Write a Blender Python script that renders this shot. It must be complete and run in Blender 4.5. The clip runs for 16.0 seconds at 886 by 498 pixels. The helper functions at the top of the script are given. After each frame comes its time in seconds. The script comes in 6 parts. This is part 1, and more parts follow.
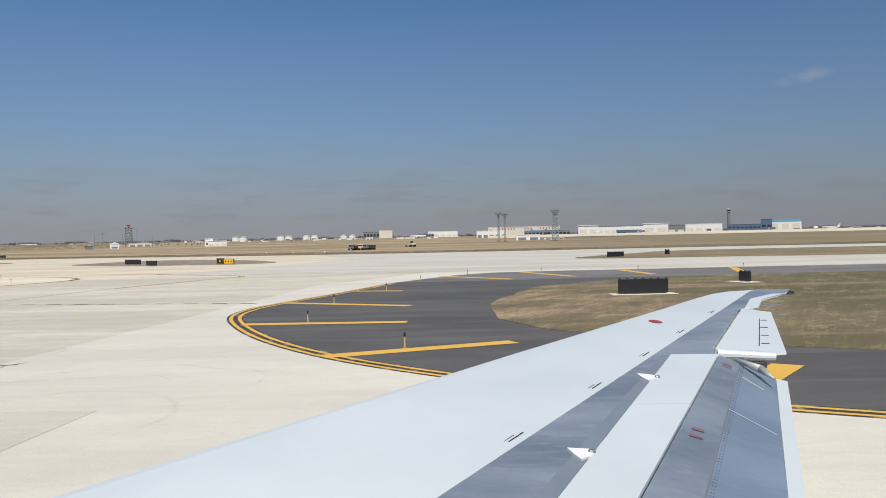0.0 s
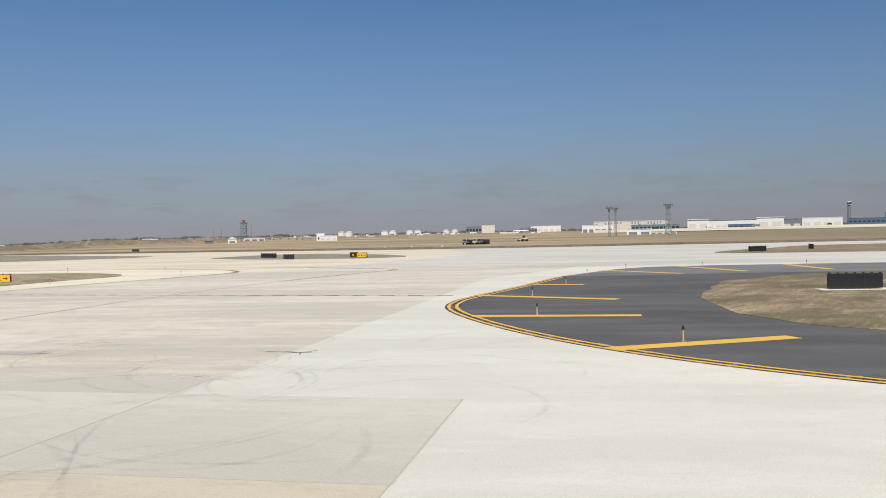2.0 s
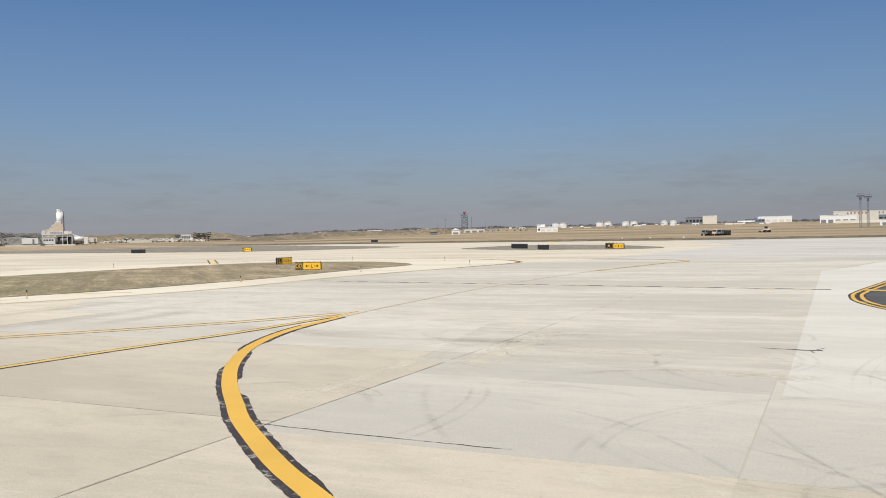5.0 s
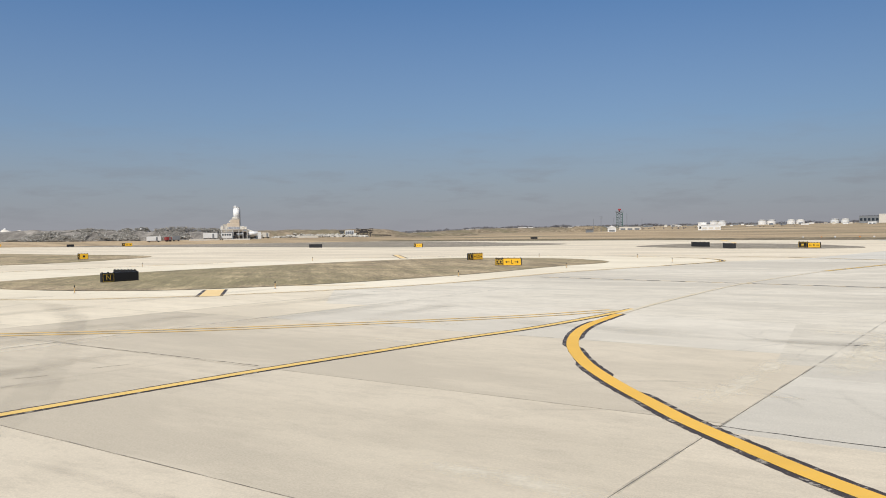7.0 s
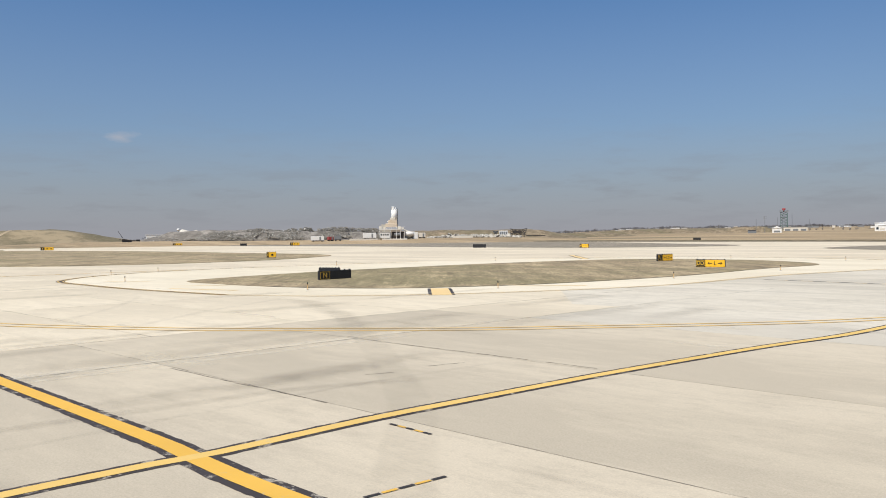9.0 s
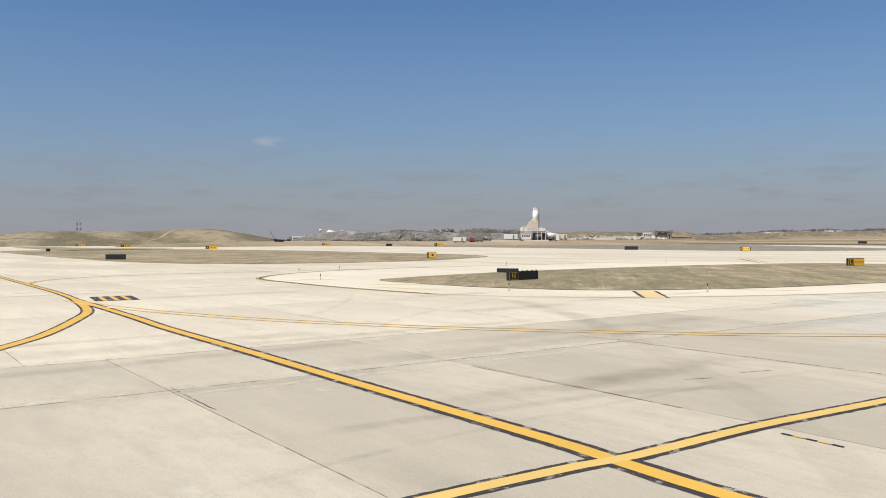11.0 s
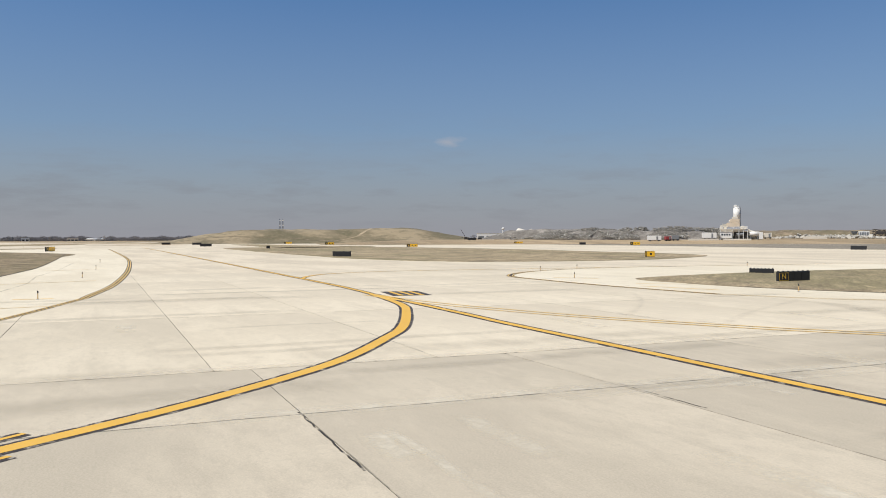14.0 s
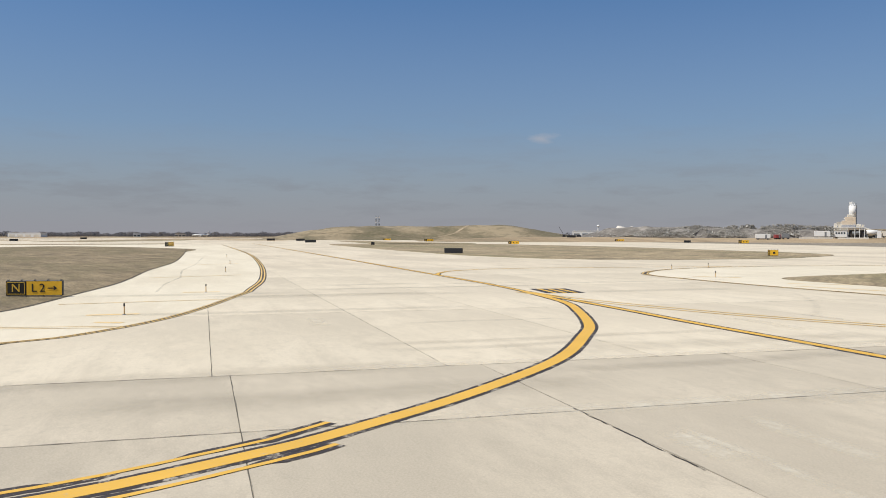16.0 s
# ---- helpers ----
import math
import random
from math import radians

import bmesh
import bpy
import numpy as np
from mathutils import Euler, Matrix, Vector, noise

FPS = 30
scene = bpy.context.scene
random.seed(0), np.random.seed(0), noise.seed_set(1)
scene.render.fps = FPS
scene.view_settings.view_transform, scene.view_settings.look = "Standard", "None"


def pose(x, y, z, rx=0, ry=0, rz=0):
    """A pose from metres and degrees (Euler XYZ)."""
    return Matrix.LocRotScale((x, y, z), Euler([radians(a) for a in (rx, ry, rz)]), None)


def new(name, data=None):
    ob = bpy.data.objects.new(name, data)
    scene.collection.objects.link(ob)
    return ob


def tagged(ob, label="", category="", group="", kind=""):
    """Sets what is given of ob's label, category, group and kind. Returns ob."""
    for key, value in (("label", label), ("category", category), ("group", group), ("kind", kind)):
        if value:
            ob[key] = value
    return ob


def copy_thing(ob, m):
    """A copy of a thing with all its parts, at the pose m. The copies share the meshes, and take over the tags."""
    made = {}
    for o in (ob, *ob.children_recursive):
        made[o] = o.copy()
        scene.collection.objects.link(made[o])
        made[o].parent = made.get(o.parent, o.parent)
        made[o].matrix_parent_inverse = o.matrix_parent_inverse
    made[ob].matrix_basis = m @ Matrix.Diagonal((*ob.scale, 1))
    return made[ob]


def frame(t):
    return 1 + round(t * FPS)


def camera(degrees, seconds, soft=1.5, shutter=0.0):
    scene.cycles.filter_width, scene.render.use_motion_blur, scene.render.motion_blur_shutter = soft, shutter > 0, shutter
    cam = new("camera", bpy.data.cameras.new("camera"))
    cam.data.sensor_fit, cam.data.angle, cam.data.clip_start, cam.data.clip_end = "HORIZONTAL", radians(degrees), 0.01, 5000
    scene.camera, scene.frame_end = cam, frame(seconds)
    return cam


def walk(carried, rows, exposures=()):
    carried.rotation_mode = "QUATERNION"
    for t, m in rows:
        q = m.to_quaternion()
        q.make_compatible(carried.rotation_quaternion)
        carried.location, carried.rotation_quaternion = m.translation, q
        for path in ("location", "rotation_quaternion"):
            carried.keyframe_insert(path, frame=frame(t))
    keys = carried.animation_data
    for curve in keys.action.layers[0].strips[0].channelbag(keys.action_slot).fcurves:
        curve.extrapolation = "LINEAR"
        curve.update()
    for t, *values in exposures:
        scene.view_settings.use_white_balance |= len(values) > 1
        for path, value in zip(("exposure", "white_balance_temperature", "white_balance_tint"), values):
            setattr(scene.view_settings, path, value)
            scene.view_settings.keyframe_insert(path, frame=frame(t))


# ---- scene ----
EYE = 3.4
cam = camera(56.42, 16.0, soft=0.95)
# seconds, x, y, heading, pitch and lean of the camera
PATH = [
    (0.0, 0.001, 0.000, 0.010, -0.524, 1.209),
    (0.5, -1.365, 0.023, 1.371, -0.781, 1.443),
    (1.0, -2.722, 0.015, 3.190, -0.839, 1.439),
    (1.5, -4.161, -0.047, 5.091, -0.804, 1.409),
    (2.0, -5.580, -0.046, 6.990, -0.743, 1.218),
    (2.5, -7.044, -0.002, 9.206, -0.843, 1.327),
    (3.0, -8.528, 0.019, 11.576, -0.927, 1.369),
    (3.5, -9.935, 0.120, 13.941, -0.963, 1.288),
    (4.0, -11.320, 0.330, 16.480, -0.985, 1.321),
    (6.5, -17.862, -1.686, 29.242, -1.084, 0.889),
    (7.0, -19.133, -2.052, 31.828, -1.048, 0.824),
    (7.5, -20.421, -2.578, 34.354, -0.910, 0.686),
    (8.0, -21.474, -3.243, 36.943, -0.888, 0.688),
    (8.5, -22.573, -3.834, 39.398, -0.895, 0.753),
    (9.0, -23.676, -4.349, 41.891, -0.886, 0.680),
    (11.5, -27.654, -8.200, 53.232, -0.807, 0.285),
    (12.0, -28.293, -9.049, 55.353, -1.025, 0.280),
    (12.5, -28.895, -9.936, 57.615, -1.253, 0.301),
    (13.0, -29.467, -10.754, 59.747, -1.122, 0.363),
    (13.5, -29.957, -11.563, 61.720, -1.014, 0.175),
    (14.0, -30.397, -12.508, 63.543, -0.762, 0.210),
    (14.5, -30.747, -13.361, 64.991, -0.567, -0.098),
    (15.0, -31.141, -14.166, 66.941, -0.928, -0.088),
    (15.5, -31.515, -15.008, 68.471, -0.992, 0.020),
    (16.0, -31.816, -15.831, 69.922, -0.956, -0.051),
]
walk(cam, [(t, pose(x, y, EYE, 90 + p, 0, h) @ pose(0, 0, 0, 0, 0, -r)) for t, x, y, h, p, r in PATH],
     [(0.0, -0.12), (1.0, -0.08), (2.5, -0.04), (4.0, -0.04), (6.5, -0.02), (8.0, 0.0), (9.0, 0.06), (11.5, 0.03), (12.5, 0.0), (14.0, -0.02), (15.5, -0.05), (16.0, -0.04)])

# ---- light ----
SUN_UP = 58
world = bpy.data.worlds.new("sky")
scene.world = world
world.use_nodes = True
wn, wl = world.node_tree.nodes, world.node_tree.links
sky = wn.new("ShaderNodeTexSky")
sky.sky_type = "NISHITA"
sky.sun_disc = False
sky.sun_elevation = radians(SUN_UP)
sky.sun_rotation = radians(180)
sky.air_density, sky.dust_density, sky.ozone_density = 1.0, 0.6, 3.0
back = wn["Background"]
back.inputs["Strength"].default_value = 0.10
tc = wn.new("ShaderNodeTexCoord")
sep = wn.new("ShaderNodeSeparateXYZ")
wl.new(tc.outputs["Generated"], sep.inputs[0])


def wramp(stops):
    r = wn.new("ShaderNodeValToRGB")
    e = r.color_ramp.elements
    while len(e) < len(stops):
        e.new(0.5)
    for el, (p, v) in zip(e, stops):
        el.position, el.color = p, (v, v, v, 1)
    return r


def wmix(fac, a, b, kind="MIX"):
    m = wn.new("ShaderNodeMix")
    m.data_type, m.blend_type = "RGBA", kind
    wl.new(fac, m.inputs[0])
    for sock, v in ((m.inputs[6], a), (m.inputs[7], b)):
        if isinstance(v, tuple):
            sock.default_value = (*v, 1)
        else:
            wl.new(v, sock)
    return m.outputs[2]


# grey-brown haze that thins upwards, with flat streaks of cloud in it
haze = wramp([(0.0, 1.0), (0.05, 0.78), (0.13, 0.36), (0.30, 0.03)])
wl.new(sep.outputs["Z"], haze.inputs[0])
HAZE = (3.15, 3.17, 3.5)
one = wn.new("ShaderNodeValue")
one.outputs[0].default_value = 1.0
clear = wmix(one.outputs[0], sky.outputs[0], (0.502, 0.748, 0.962), "MULTIPLY")
veil = wmix(haze.outputs[0], clear, HAZE)
# the sky deepens towards the north-east
deep = wn.new("ShaderNodeMapRange")
wl.new(sep.outputs["X"], deep.inputs[0])
deep.inputs[1].default_value, deep.inputs[2].default_value = -0.3, 0.5
deep.inputs[3].default_value, deep.inputs[4].default_value = 1.0, 0.83
veil = wmix(one.outputs[0], veil, deep.outputs[0], "MULTIPLY")
mp = wn.new("ShaderNodeMapping")
mp.inputs["Scale"].default_value = (4.2, 4.2, 24)
wl.new(tc.outputs["Generated"], mp.inputs[0])
cn = wn.new("ShaderNodeTexNoise")
cn.inputs["Scale"].default_value, cn.inputs["Detail"].default_value, cn.inputs["Roughness"].default_value = 3.0, 6, 0.6
wl.new(mp.outputs[0], cn.inputs["Vector"])
cr = wramp([(0.49, 0.0), (0.66, 0.36)])
wl.new(cn.outputs[0], cr.inputs[0])
low = wramp([(0.0, 0.2), (0.05, 1.0), (0.09, 0.35), (0.16, 0.0)])
wl.new(sep.outputs["Z"], low.inputs[0])
cm = wn.new("ShaderNodeMath")
cm.operation = "MULTIPLY"
wl.new(cr.outputs[0], cm.inputs[0])
wl.new(low.outputs[0], cm.inputs[1])
final = wmix(cm.outputs[0], veil, (2.35, 2.4, 2.7))


def puff(colour, way, size, strength):
    """A small ragged fair-weather cloud seen in the given direction."""
    d = wn.new("ShaderNodeVectorMath")
    d.operation = "SUBTRACT"
    wl.new(tc.outputs["Generated"], d.inputs[0])
    d.inputs[1].default_value = way
    g = wn.new("ShaderNodeMapping")
    g.inputs["Scale"].default_value = (1 / size, 1 / size, 2.6 / size)
    wl.new(d.outputs[0], g.inputs[0])
    le = wn.new("ShaderNodeVectorMath")
    le.operation = "LENGTH"
    wl.new(g.outputs[0], le.inputs[0])
    nz = wn.new("ShaderNodeTexNoise")
    nz.inputs["Scale"].default_value, nz.inputs["Detail"].default_value = 1.6, 6
    wl.new(g.outputs[0], nz.inputs["Vector"])
    a = wn.new("ShaderNodeMath")
    a.operation = "SUBTRACT"
    wl.new(nz.outputs[0], a.inputs[0])
    wl.new(le.outputs["Value"], a.inputs[1])
    r = wramp([(0.0, 0.0), (0.5, strength)])
    wl.new(a.outputs[0], r.inputs[0])
    return wmix(r.outputs[0], colour, (4.6, 4.5, 4.8))


final = puff(final, (-0.885, 0.449, 0.116), 0.036, 0.5)
final = puff(final, (0.405, 0.897, 0.174), 0.042, 0.30)
final = puff(final, (0.378, 0.905, 0.168), 0.030, 0.22)
wl.new(final, back.inputs["Color"])

sun = new("sun", bpy.data.lights.new("sun", "SUN"))
sun.data.energy, sun.data.angle, sun.data.color = 4.9, radians(0.53), (1.0, 0.945, 0.85)
sun.rotation_euler = (radians(90 - SUN_UP), 0, 0)
scene.view_settings.exposure = 0.0


# ---- materials ----
class Mat:
    """A small builder of node materials."""

    def __init__(self, name, colour=(0.5, 0.5, 0.5), rough=0.8, metal=0.0):
        self.m = bpy.data.materials.new(name)
        self.m.use_nodes = True
        self.n, self.l = self.m.node_tree.nodes, self.m.node_tree.links
        self.b = self.n["Principled BSDF"]
        self.b.inputs["Base Color"].default_value = (*colour, 1)
        self.b.inputs["Roughness"].default_value = rough
        self.b.inputs["Metallic"].default_value = metal
        self.co = self.n.new("ShaderNodeTexCoord").outputs["Object"]
        self.height = None

    def noise(self, scale, detail=4, rough=0.6, stretch=(1, 1, 1), turn=0.0, along=None):
        v = self.co
        if along is not None:
            g = self.n.new("ShaderNodeMapping")
            g.vector_type = "TEXTURE"
            g.inputs["Scale"].default_value = tuple(1 / q for q in stretch)
            g.inputs["Rotation"].default_value = (0, 0, radians(along))
            self.l.new(v, g.inputs[0])
            v = g.outputs[0]
        elif stretch != (1, 1, 1) or turn:
            g = self.n.new("ShaderNodeMapping")
            g.inputs["Scale"].default_value = stretch
            g.inputs["Rotation"].default_value = (0, 0, turn)
            self.l.new(v, g.inputs[0])
            v = g.outputs[0]
        t = self.n.new("ShaderNodeTexNoise")
        t.inputs["Scale"].default_value, t.inputs["Detail"].default_value, t.inputs["Roughness"].default_value = scale, detail, rough
        self.l.new(v, t.inputs["Vector"])
        return t.outputs[0]

    def rand(self):
        return self.n.new("ShaderNodeObjectInfo").outputs["Random"]

    def island(self):
        return self.n.new("ShaderNodeNewGeometry").outputs["Random Per Island"]

    def ramp(self, fac, *stops):
        r = self.n.new("ShaderNodeValToRGB")
        e = r.color_ramp.elements
        while len(e) < len(stops):
            e.new(0.5)
        for el, (p, c) in zip(e, stops):
            el.position = p
            el.color = (*c, 1) if isinstance(c, tuple) else (c, c, c, 1)
        self.l.new(fac, r.inputs[0])
        return r.outputs[0]

    def mix(self, fac, a, b, kind="MIX"):
        m = self.n.new("ShaderNodeMix")
        m.data_type, m.blend_type = "RGBA", kind
        for sock, v in ((m.inputs[0], fac), (m.inputs[6], a), (m.inputs[7], b)):
            if isinstance(v, (int, float)):
                sock.default_value = v
            elif isinstance(v, tuple):
                sock.default_value = (*v, 1)
            else:
                self.l.new(v, sock)
        return m.outputs[2]

    def colour(self, c):
        self.l.new(c, self.b.inputs["Base Color"])
        return self

    def rough(self, c):
        self.l.new(c, self.b.inputs["Roughness"])
        return self

    def bump(self, h, strength=0.3, distance=0.02):
        u = self.n.new("ShaderNodeBump")
        u.inputs["Strength"].default_value, u.inputs["Distance"].default_value = strength, distance
        self.l.new(h, u.inputs["Height"])
        self.l.new(u.outputs[0], self.b.inputs["Normal"])
        return self


TURN = radians(3.9)


def concrete(name, base, dark, light, slabwise, blotch=1.0, lie=0.0):
    k = Mat(name, base, 0.85)
    base, dark, light = (tuple(1.035 * v for v in q) for q in (base, dark, light))
    TURN = radians(3.9 + lie)
    grain = k.noise(26, 5, 0.8)
    stain = k.noise(0.085, 7, 0.66, (0.30, 1, 1), TURN)
    streak = k.noise(0.30, 7, 0.7, (0.14, 1.3, 1), TURN)
    cloud = k.noise(0.75, 8, 0.74, (0.5, 1, 1), TURN)
    c = k.ramp(stain, (0.43, dark), (0.50, base), (0.57, light))
    c = k.mix(k.ramp(streak, (0.52, 0.0), (0.64, 0.45 * blotch)), c, tuple(0.86 * v for v in dark))
    c = k.mix(k.ramp(cloud, (0.47, 0.0), (0.62, 0.42 * blotch)), c, tuple(0.88 * v for v in dark))
    c = k.mix(k.ramp(k.noise(0.6, 7, 0.7, (0.3, 1.2, 1), TURN + 0.5), (0.54, 0.0), (0.64, 0.5)), c, light)
    c = k.mix(k.ramp(k.noise(6.5, 8, 0.85), (0.54, 0.0), (0.66, 0.55 * blotch)), c, tuple(0.6 * v for v in dark))
    c = k.mix(k.ramp(k.noise(1.9, 8, 0.8, (0.5, 1.2, 1), TURN), (0.52, 0.0), (0.62, 0.32 * blotch)), c, tuple(0.8 * v for v in dark))
    if slabwise:
        c = k.mix(0.26, c, k.ramp(k.rand(), (0.0, tuple(0.72 * v for v in base)), (0.5, base), (1.0, tuple(1.08 * v for v in light))))
    c = k.mix(0.30, c, k.ramp(grain, (0.38, tuple(0.5 * v for v in base)), (0.62, light)))
    k.colour(c)
    k.bump(grain, 0.35, 0.012)
    return k.m


M_CONC = concrete("pale concrete", (0.648, 0.562, 0.421), (0.536, 0.461, 0.346), (0.719, 0.632, 0.483), False)
M_SLAB = concrete("pale concrete slab", (0.612, 0.535, 0.402), (0.501, 0.435, 0.329), (0.688, 0.604, 0.461), True, 1.1)
M_GREYSLAB = concrete("greyer concrete slab", (0.512, 0.447, 0.340), (0.410, 0.357, 0.272), (0.594, 0.519, 0.398), True, 1.2)
M_EAST = concrete("neutral pale concrete", (0.600, 0.545, 0.440), (0.470, 0.428, 0.350), (0.660, 0.605, 0.500), False, 1.5)
M_EASTSLAB = concrete("neutral pale concrete slab", (0.590, 0.540, 0.445), (0.480, 0.438, 0.360), (0.665, 0.610, 0.505), True, 1.4)
M_WESTSLAB = concrete("pale concrete slab stained across", (0.648, 0.567, 0.428), (0.532, 0.464, 0.351), (0.722, 0.636, 0.486), True, 1.35, 90)
M_CROSSSLAB = concrete("greyer concrete slab stained across", (0.532, 0.465, 0.354), (0.426, 0.372, 0.284), (0.616, 0.538, 0.412), True, 1.35, 90)
M_FARGREY = concrete("weathered grey concrete", (0.56, 0.525, 0.45), (0.47, 0.44, 0.375), (0.62, 0.585, 0.51), False, 1.1)
M_NEW = concrete("new white concrete", (0.63, 0.595, 0.51), (0.57, 0.535, 0.455), (0.68, 0.642, 0.55), False, 0.7)
M_WORN = concrete("greyer worn concrete", (0.555, 0.512, 0.428), (0.475, 0.437, 0.364), (0.625, 0.577, 0.483), True, 1.0)
M_SHOULDER = concrete("cream shoulder concrete", (0.715, 0.638, 0.485), (0.645, 0.568, 0.425), (0.755, 0.68, 0.53), False, 0.6)
M_JOINT = Mat("joint sealant", (0.15, 0.135, 0.11), 0.9).m
M_JOINTPALE = Mat("pale joint sealant", (0.44, 0.40, 0.325), 0.9).m


def smear(name, col, lo, hi, scale=1.2, soft=True, cut=(0.35, 0.7), edge=0.35):
    """A thin dark film that thins out in patches and towards its edges, for tyre marks and stains."""
    k = Mat(name, col, 0.9)
    f = k.ramp(k.noise(scale, 6, 0.7), (cut[0], lo), (cut[1], hi))
    if soft:
        sep = k.n.new("ShaderNodeSeparateXYZ")
        k.l.new(k.n.new("ShaderNodeTexCoord").outputs["UV"], sep.inputs[0])
        for o, e in ((0, edge), (1, 0.18)):
            f = k.mix(1.0, f, k.ramp(sep.outputs[o], (0.0, 0.0), (e, 1.0), (1 - e, 1.0), (1.0, 0.0)), "MULTIPLY")
    tr = k.n.new("ShaderNodeBsdfTransparent")
    mx = k.n.new("ShaderNodeMixShader")
    k.l.new(f, mx.inputs[0])
    k.l.new(tr.outputs[0], mx.inputs[1])
    k.l.new(k.b.outputs[0], mx.inputs[2])
    k.l.new(mx.outputs[0], k.n["Material Output"].inputs["Surface"])
    return k.m


M_TYRE = smear("faint tyre rubber", (0.17, 0.155, 0.14), 0.0, 0.13)
M_STAIN = smear("faint grey stain", (0.25, 0.225, 0.18), 0.06, 0.18, 0.7)
M_WIDE = smear("broad grey rubber band", (0.25, 0.225, 0.18), 0.03, 0.085, 0.9, edge=0.12)
M_SEALED = smear("dirty joint sealant", (0.11, 0.098, 0.08), 0.0, 0.58, 1.1, False, (0.40, 0.62))
M_SEALFAINT = smear("faint dusty joint sealant", (0.26, 0.24, 0.20), 0.0, 0.35, 0.9, False, (0.42, 0.62))
M_PALEFILM = smear("pale scrubbed concrete film", (0.74, 0.68, 0.55), 0.1, 0.75, 0.9)
M_CRACK = smear("dark open joint", (0.04, 0.035, 0.03), 0.0, 0.95, 1.6, False, (0.38, 0.52))


def asphalt(name, tone):
    k = Mat(name, (0.06, 0.06, 0.06), 0.85)
    g = k.noise(40, 5, 0.8)
    c = k.ramp(k.noise(0.16, 7, 0.68, (0.5, 1, 1), TURN), (0.38, (0.052, 0.051, 0.050)), (0.62, (0.080, 0.078, 0.076)))
    c = k.mix(k.ramp(k.noise(0.5, 7, 0.7, (0.16, 1.3, 1), TURN), (0.50, 0.0), (0.62, 0.6)), c, (0.105, 0.102, 0.098))
    c = k.mix(k.ramp(g, (0.48, 0.0), (0.66, 0.4)), c, (0.15, 0.147, 0.14))
    c = k.mix(1.0, c, tone, "MULTIPLY")
    k.colour(c)
    k.bump(g, 0.4, 0.01)
    return k.m


M_ASPH = asphalt("dark asphalt", (1.17, 1.14, 1.10))
M_ASPH2 = asphalt("older grey asphalt", (2.1, 2.05, 2.0))


def paint(name, col, worn, scale=3.5, lo=0.60):
    k = Mat(name, col, 0.6)
    w = k.noise(scale, 8, 0.8)
    c = k.mix(k.ramp(w, (lo, 0.0), (lo + 0.06, 0.85)), col, worn)
    c = k.mix(k.ramp(k.noise(0.4, 4), (0.35, 0.0), (0.7, 0.35)), c, tuple(0.7 * v for v in col))
    k.colour(c)
    k.bump(w, 0.15, 0.004)
    return k.m


M_YEL = paint("taxiway yellow paint", (0.74, 0.435, 0.066), (0.52, 0.43, 0.28))
M_YELWORN = paint("worn yellow paint", (0.77, 0.51, 0.155), (0.50, 0.42, 0.30))
M_YELPALE = paint("faded yellow paint", (0.79, 0.57, 0.26), (0.64, 0.56, 0.43))
M_BLK = paint("black outline paint", (0.045, 0.036, 0.032), (0.30, 0.26, 0.21))
M_BLKWORN = paint("scraped black outline paint", (0.05, 0.038, 0.032), (0.50, 0.45, 0.36), 1.7, 0.54)
M_YELGHOST = paint("yellow paint worn almost away", (0.66, 0.55, 0.36), (0.60, 0.54, 0.42), 1.2, 0.46)
M_YELMID = paint("sun-bleached yellow paint", (0.74, 0.50, 0.145), (0.50, 0.42, 0.28))


def grass(name, a, b, green, bare=(0.30, 0.24, 0.16), fine_scale=7.0, east=None, depth=1.0, along=90, long=0.4):
    k = Mat(name, a, 0.95)
    big = k.noise(0.04, 6, 0.65, (0.4, 1.4, 1))
    mid = k.noise(0.34, 8, 0.78, (1.4 * long, 0.7, 1), 0, along)
    fine = k.noise(fine_scale, 7, 0.85, (long, 1.0, 1), 0, along)
    tuft = k.noise(fine_scale * 0.12, 8, 0.9, (long, 1.0, 1), 0, along)
    c = k.ramp(mid, (0.38, tuple(0.55 * v for v in a)), (0.5, a), (0.60, tuple(1.1 * v for v in b)))
    c = k.mix(k.ramp(big, (0.47, 0.0), (0.56, 0.8)), c, green)
    if east:
        sep, mr = k.n.new("ShaderNodeSeparateXYZ"), k.n.new("ShaderNodeMapRange")
        k.l.new(k.co, sep.inputs[0])
        k.l.new(sep.outputs[0], mr.inputs[0])
        mr.inputs[1].default_value, mr.inputs[2].default_value = east
        c = k.mix(k.mix(1.0, mr.outputs[0], k.ramp(k.noise(0.16, 6, 0.7, (0.4, 1.4, 1)), (0.36, 0.5), (0.54, 1.0)), "MULTIPLY"), c, green)
    c = k.mix(k.ramp(k.noise(0.10, 7, 0.72, (0.4, 1.0, 1)), (0.53, 0.0), (0.62, 0.75)), c, bare)
    c = k.mix(k.ramp(tuft, (0.38, 0.8 * depth), (0.49, 0.0)), c, tuple(0.42 * v for v in a))
    c = k.mix(k.ramp(tuft, (0.53, 0.0), (0.62, 0.65 * depth)), c, tuple(1.2 * v for v in b))
    c = k.mix(k.ramp(fine, (0.40, 0.6 * depth), (0.52, 0.0)), c, tuple(0.40 * v for v in a))
    k.colour(c)
    k.bump(fine, 0.4, 0.05)
    return k.m


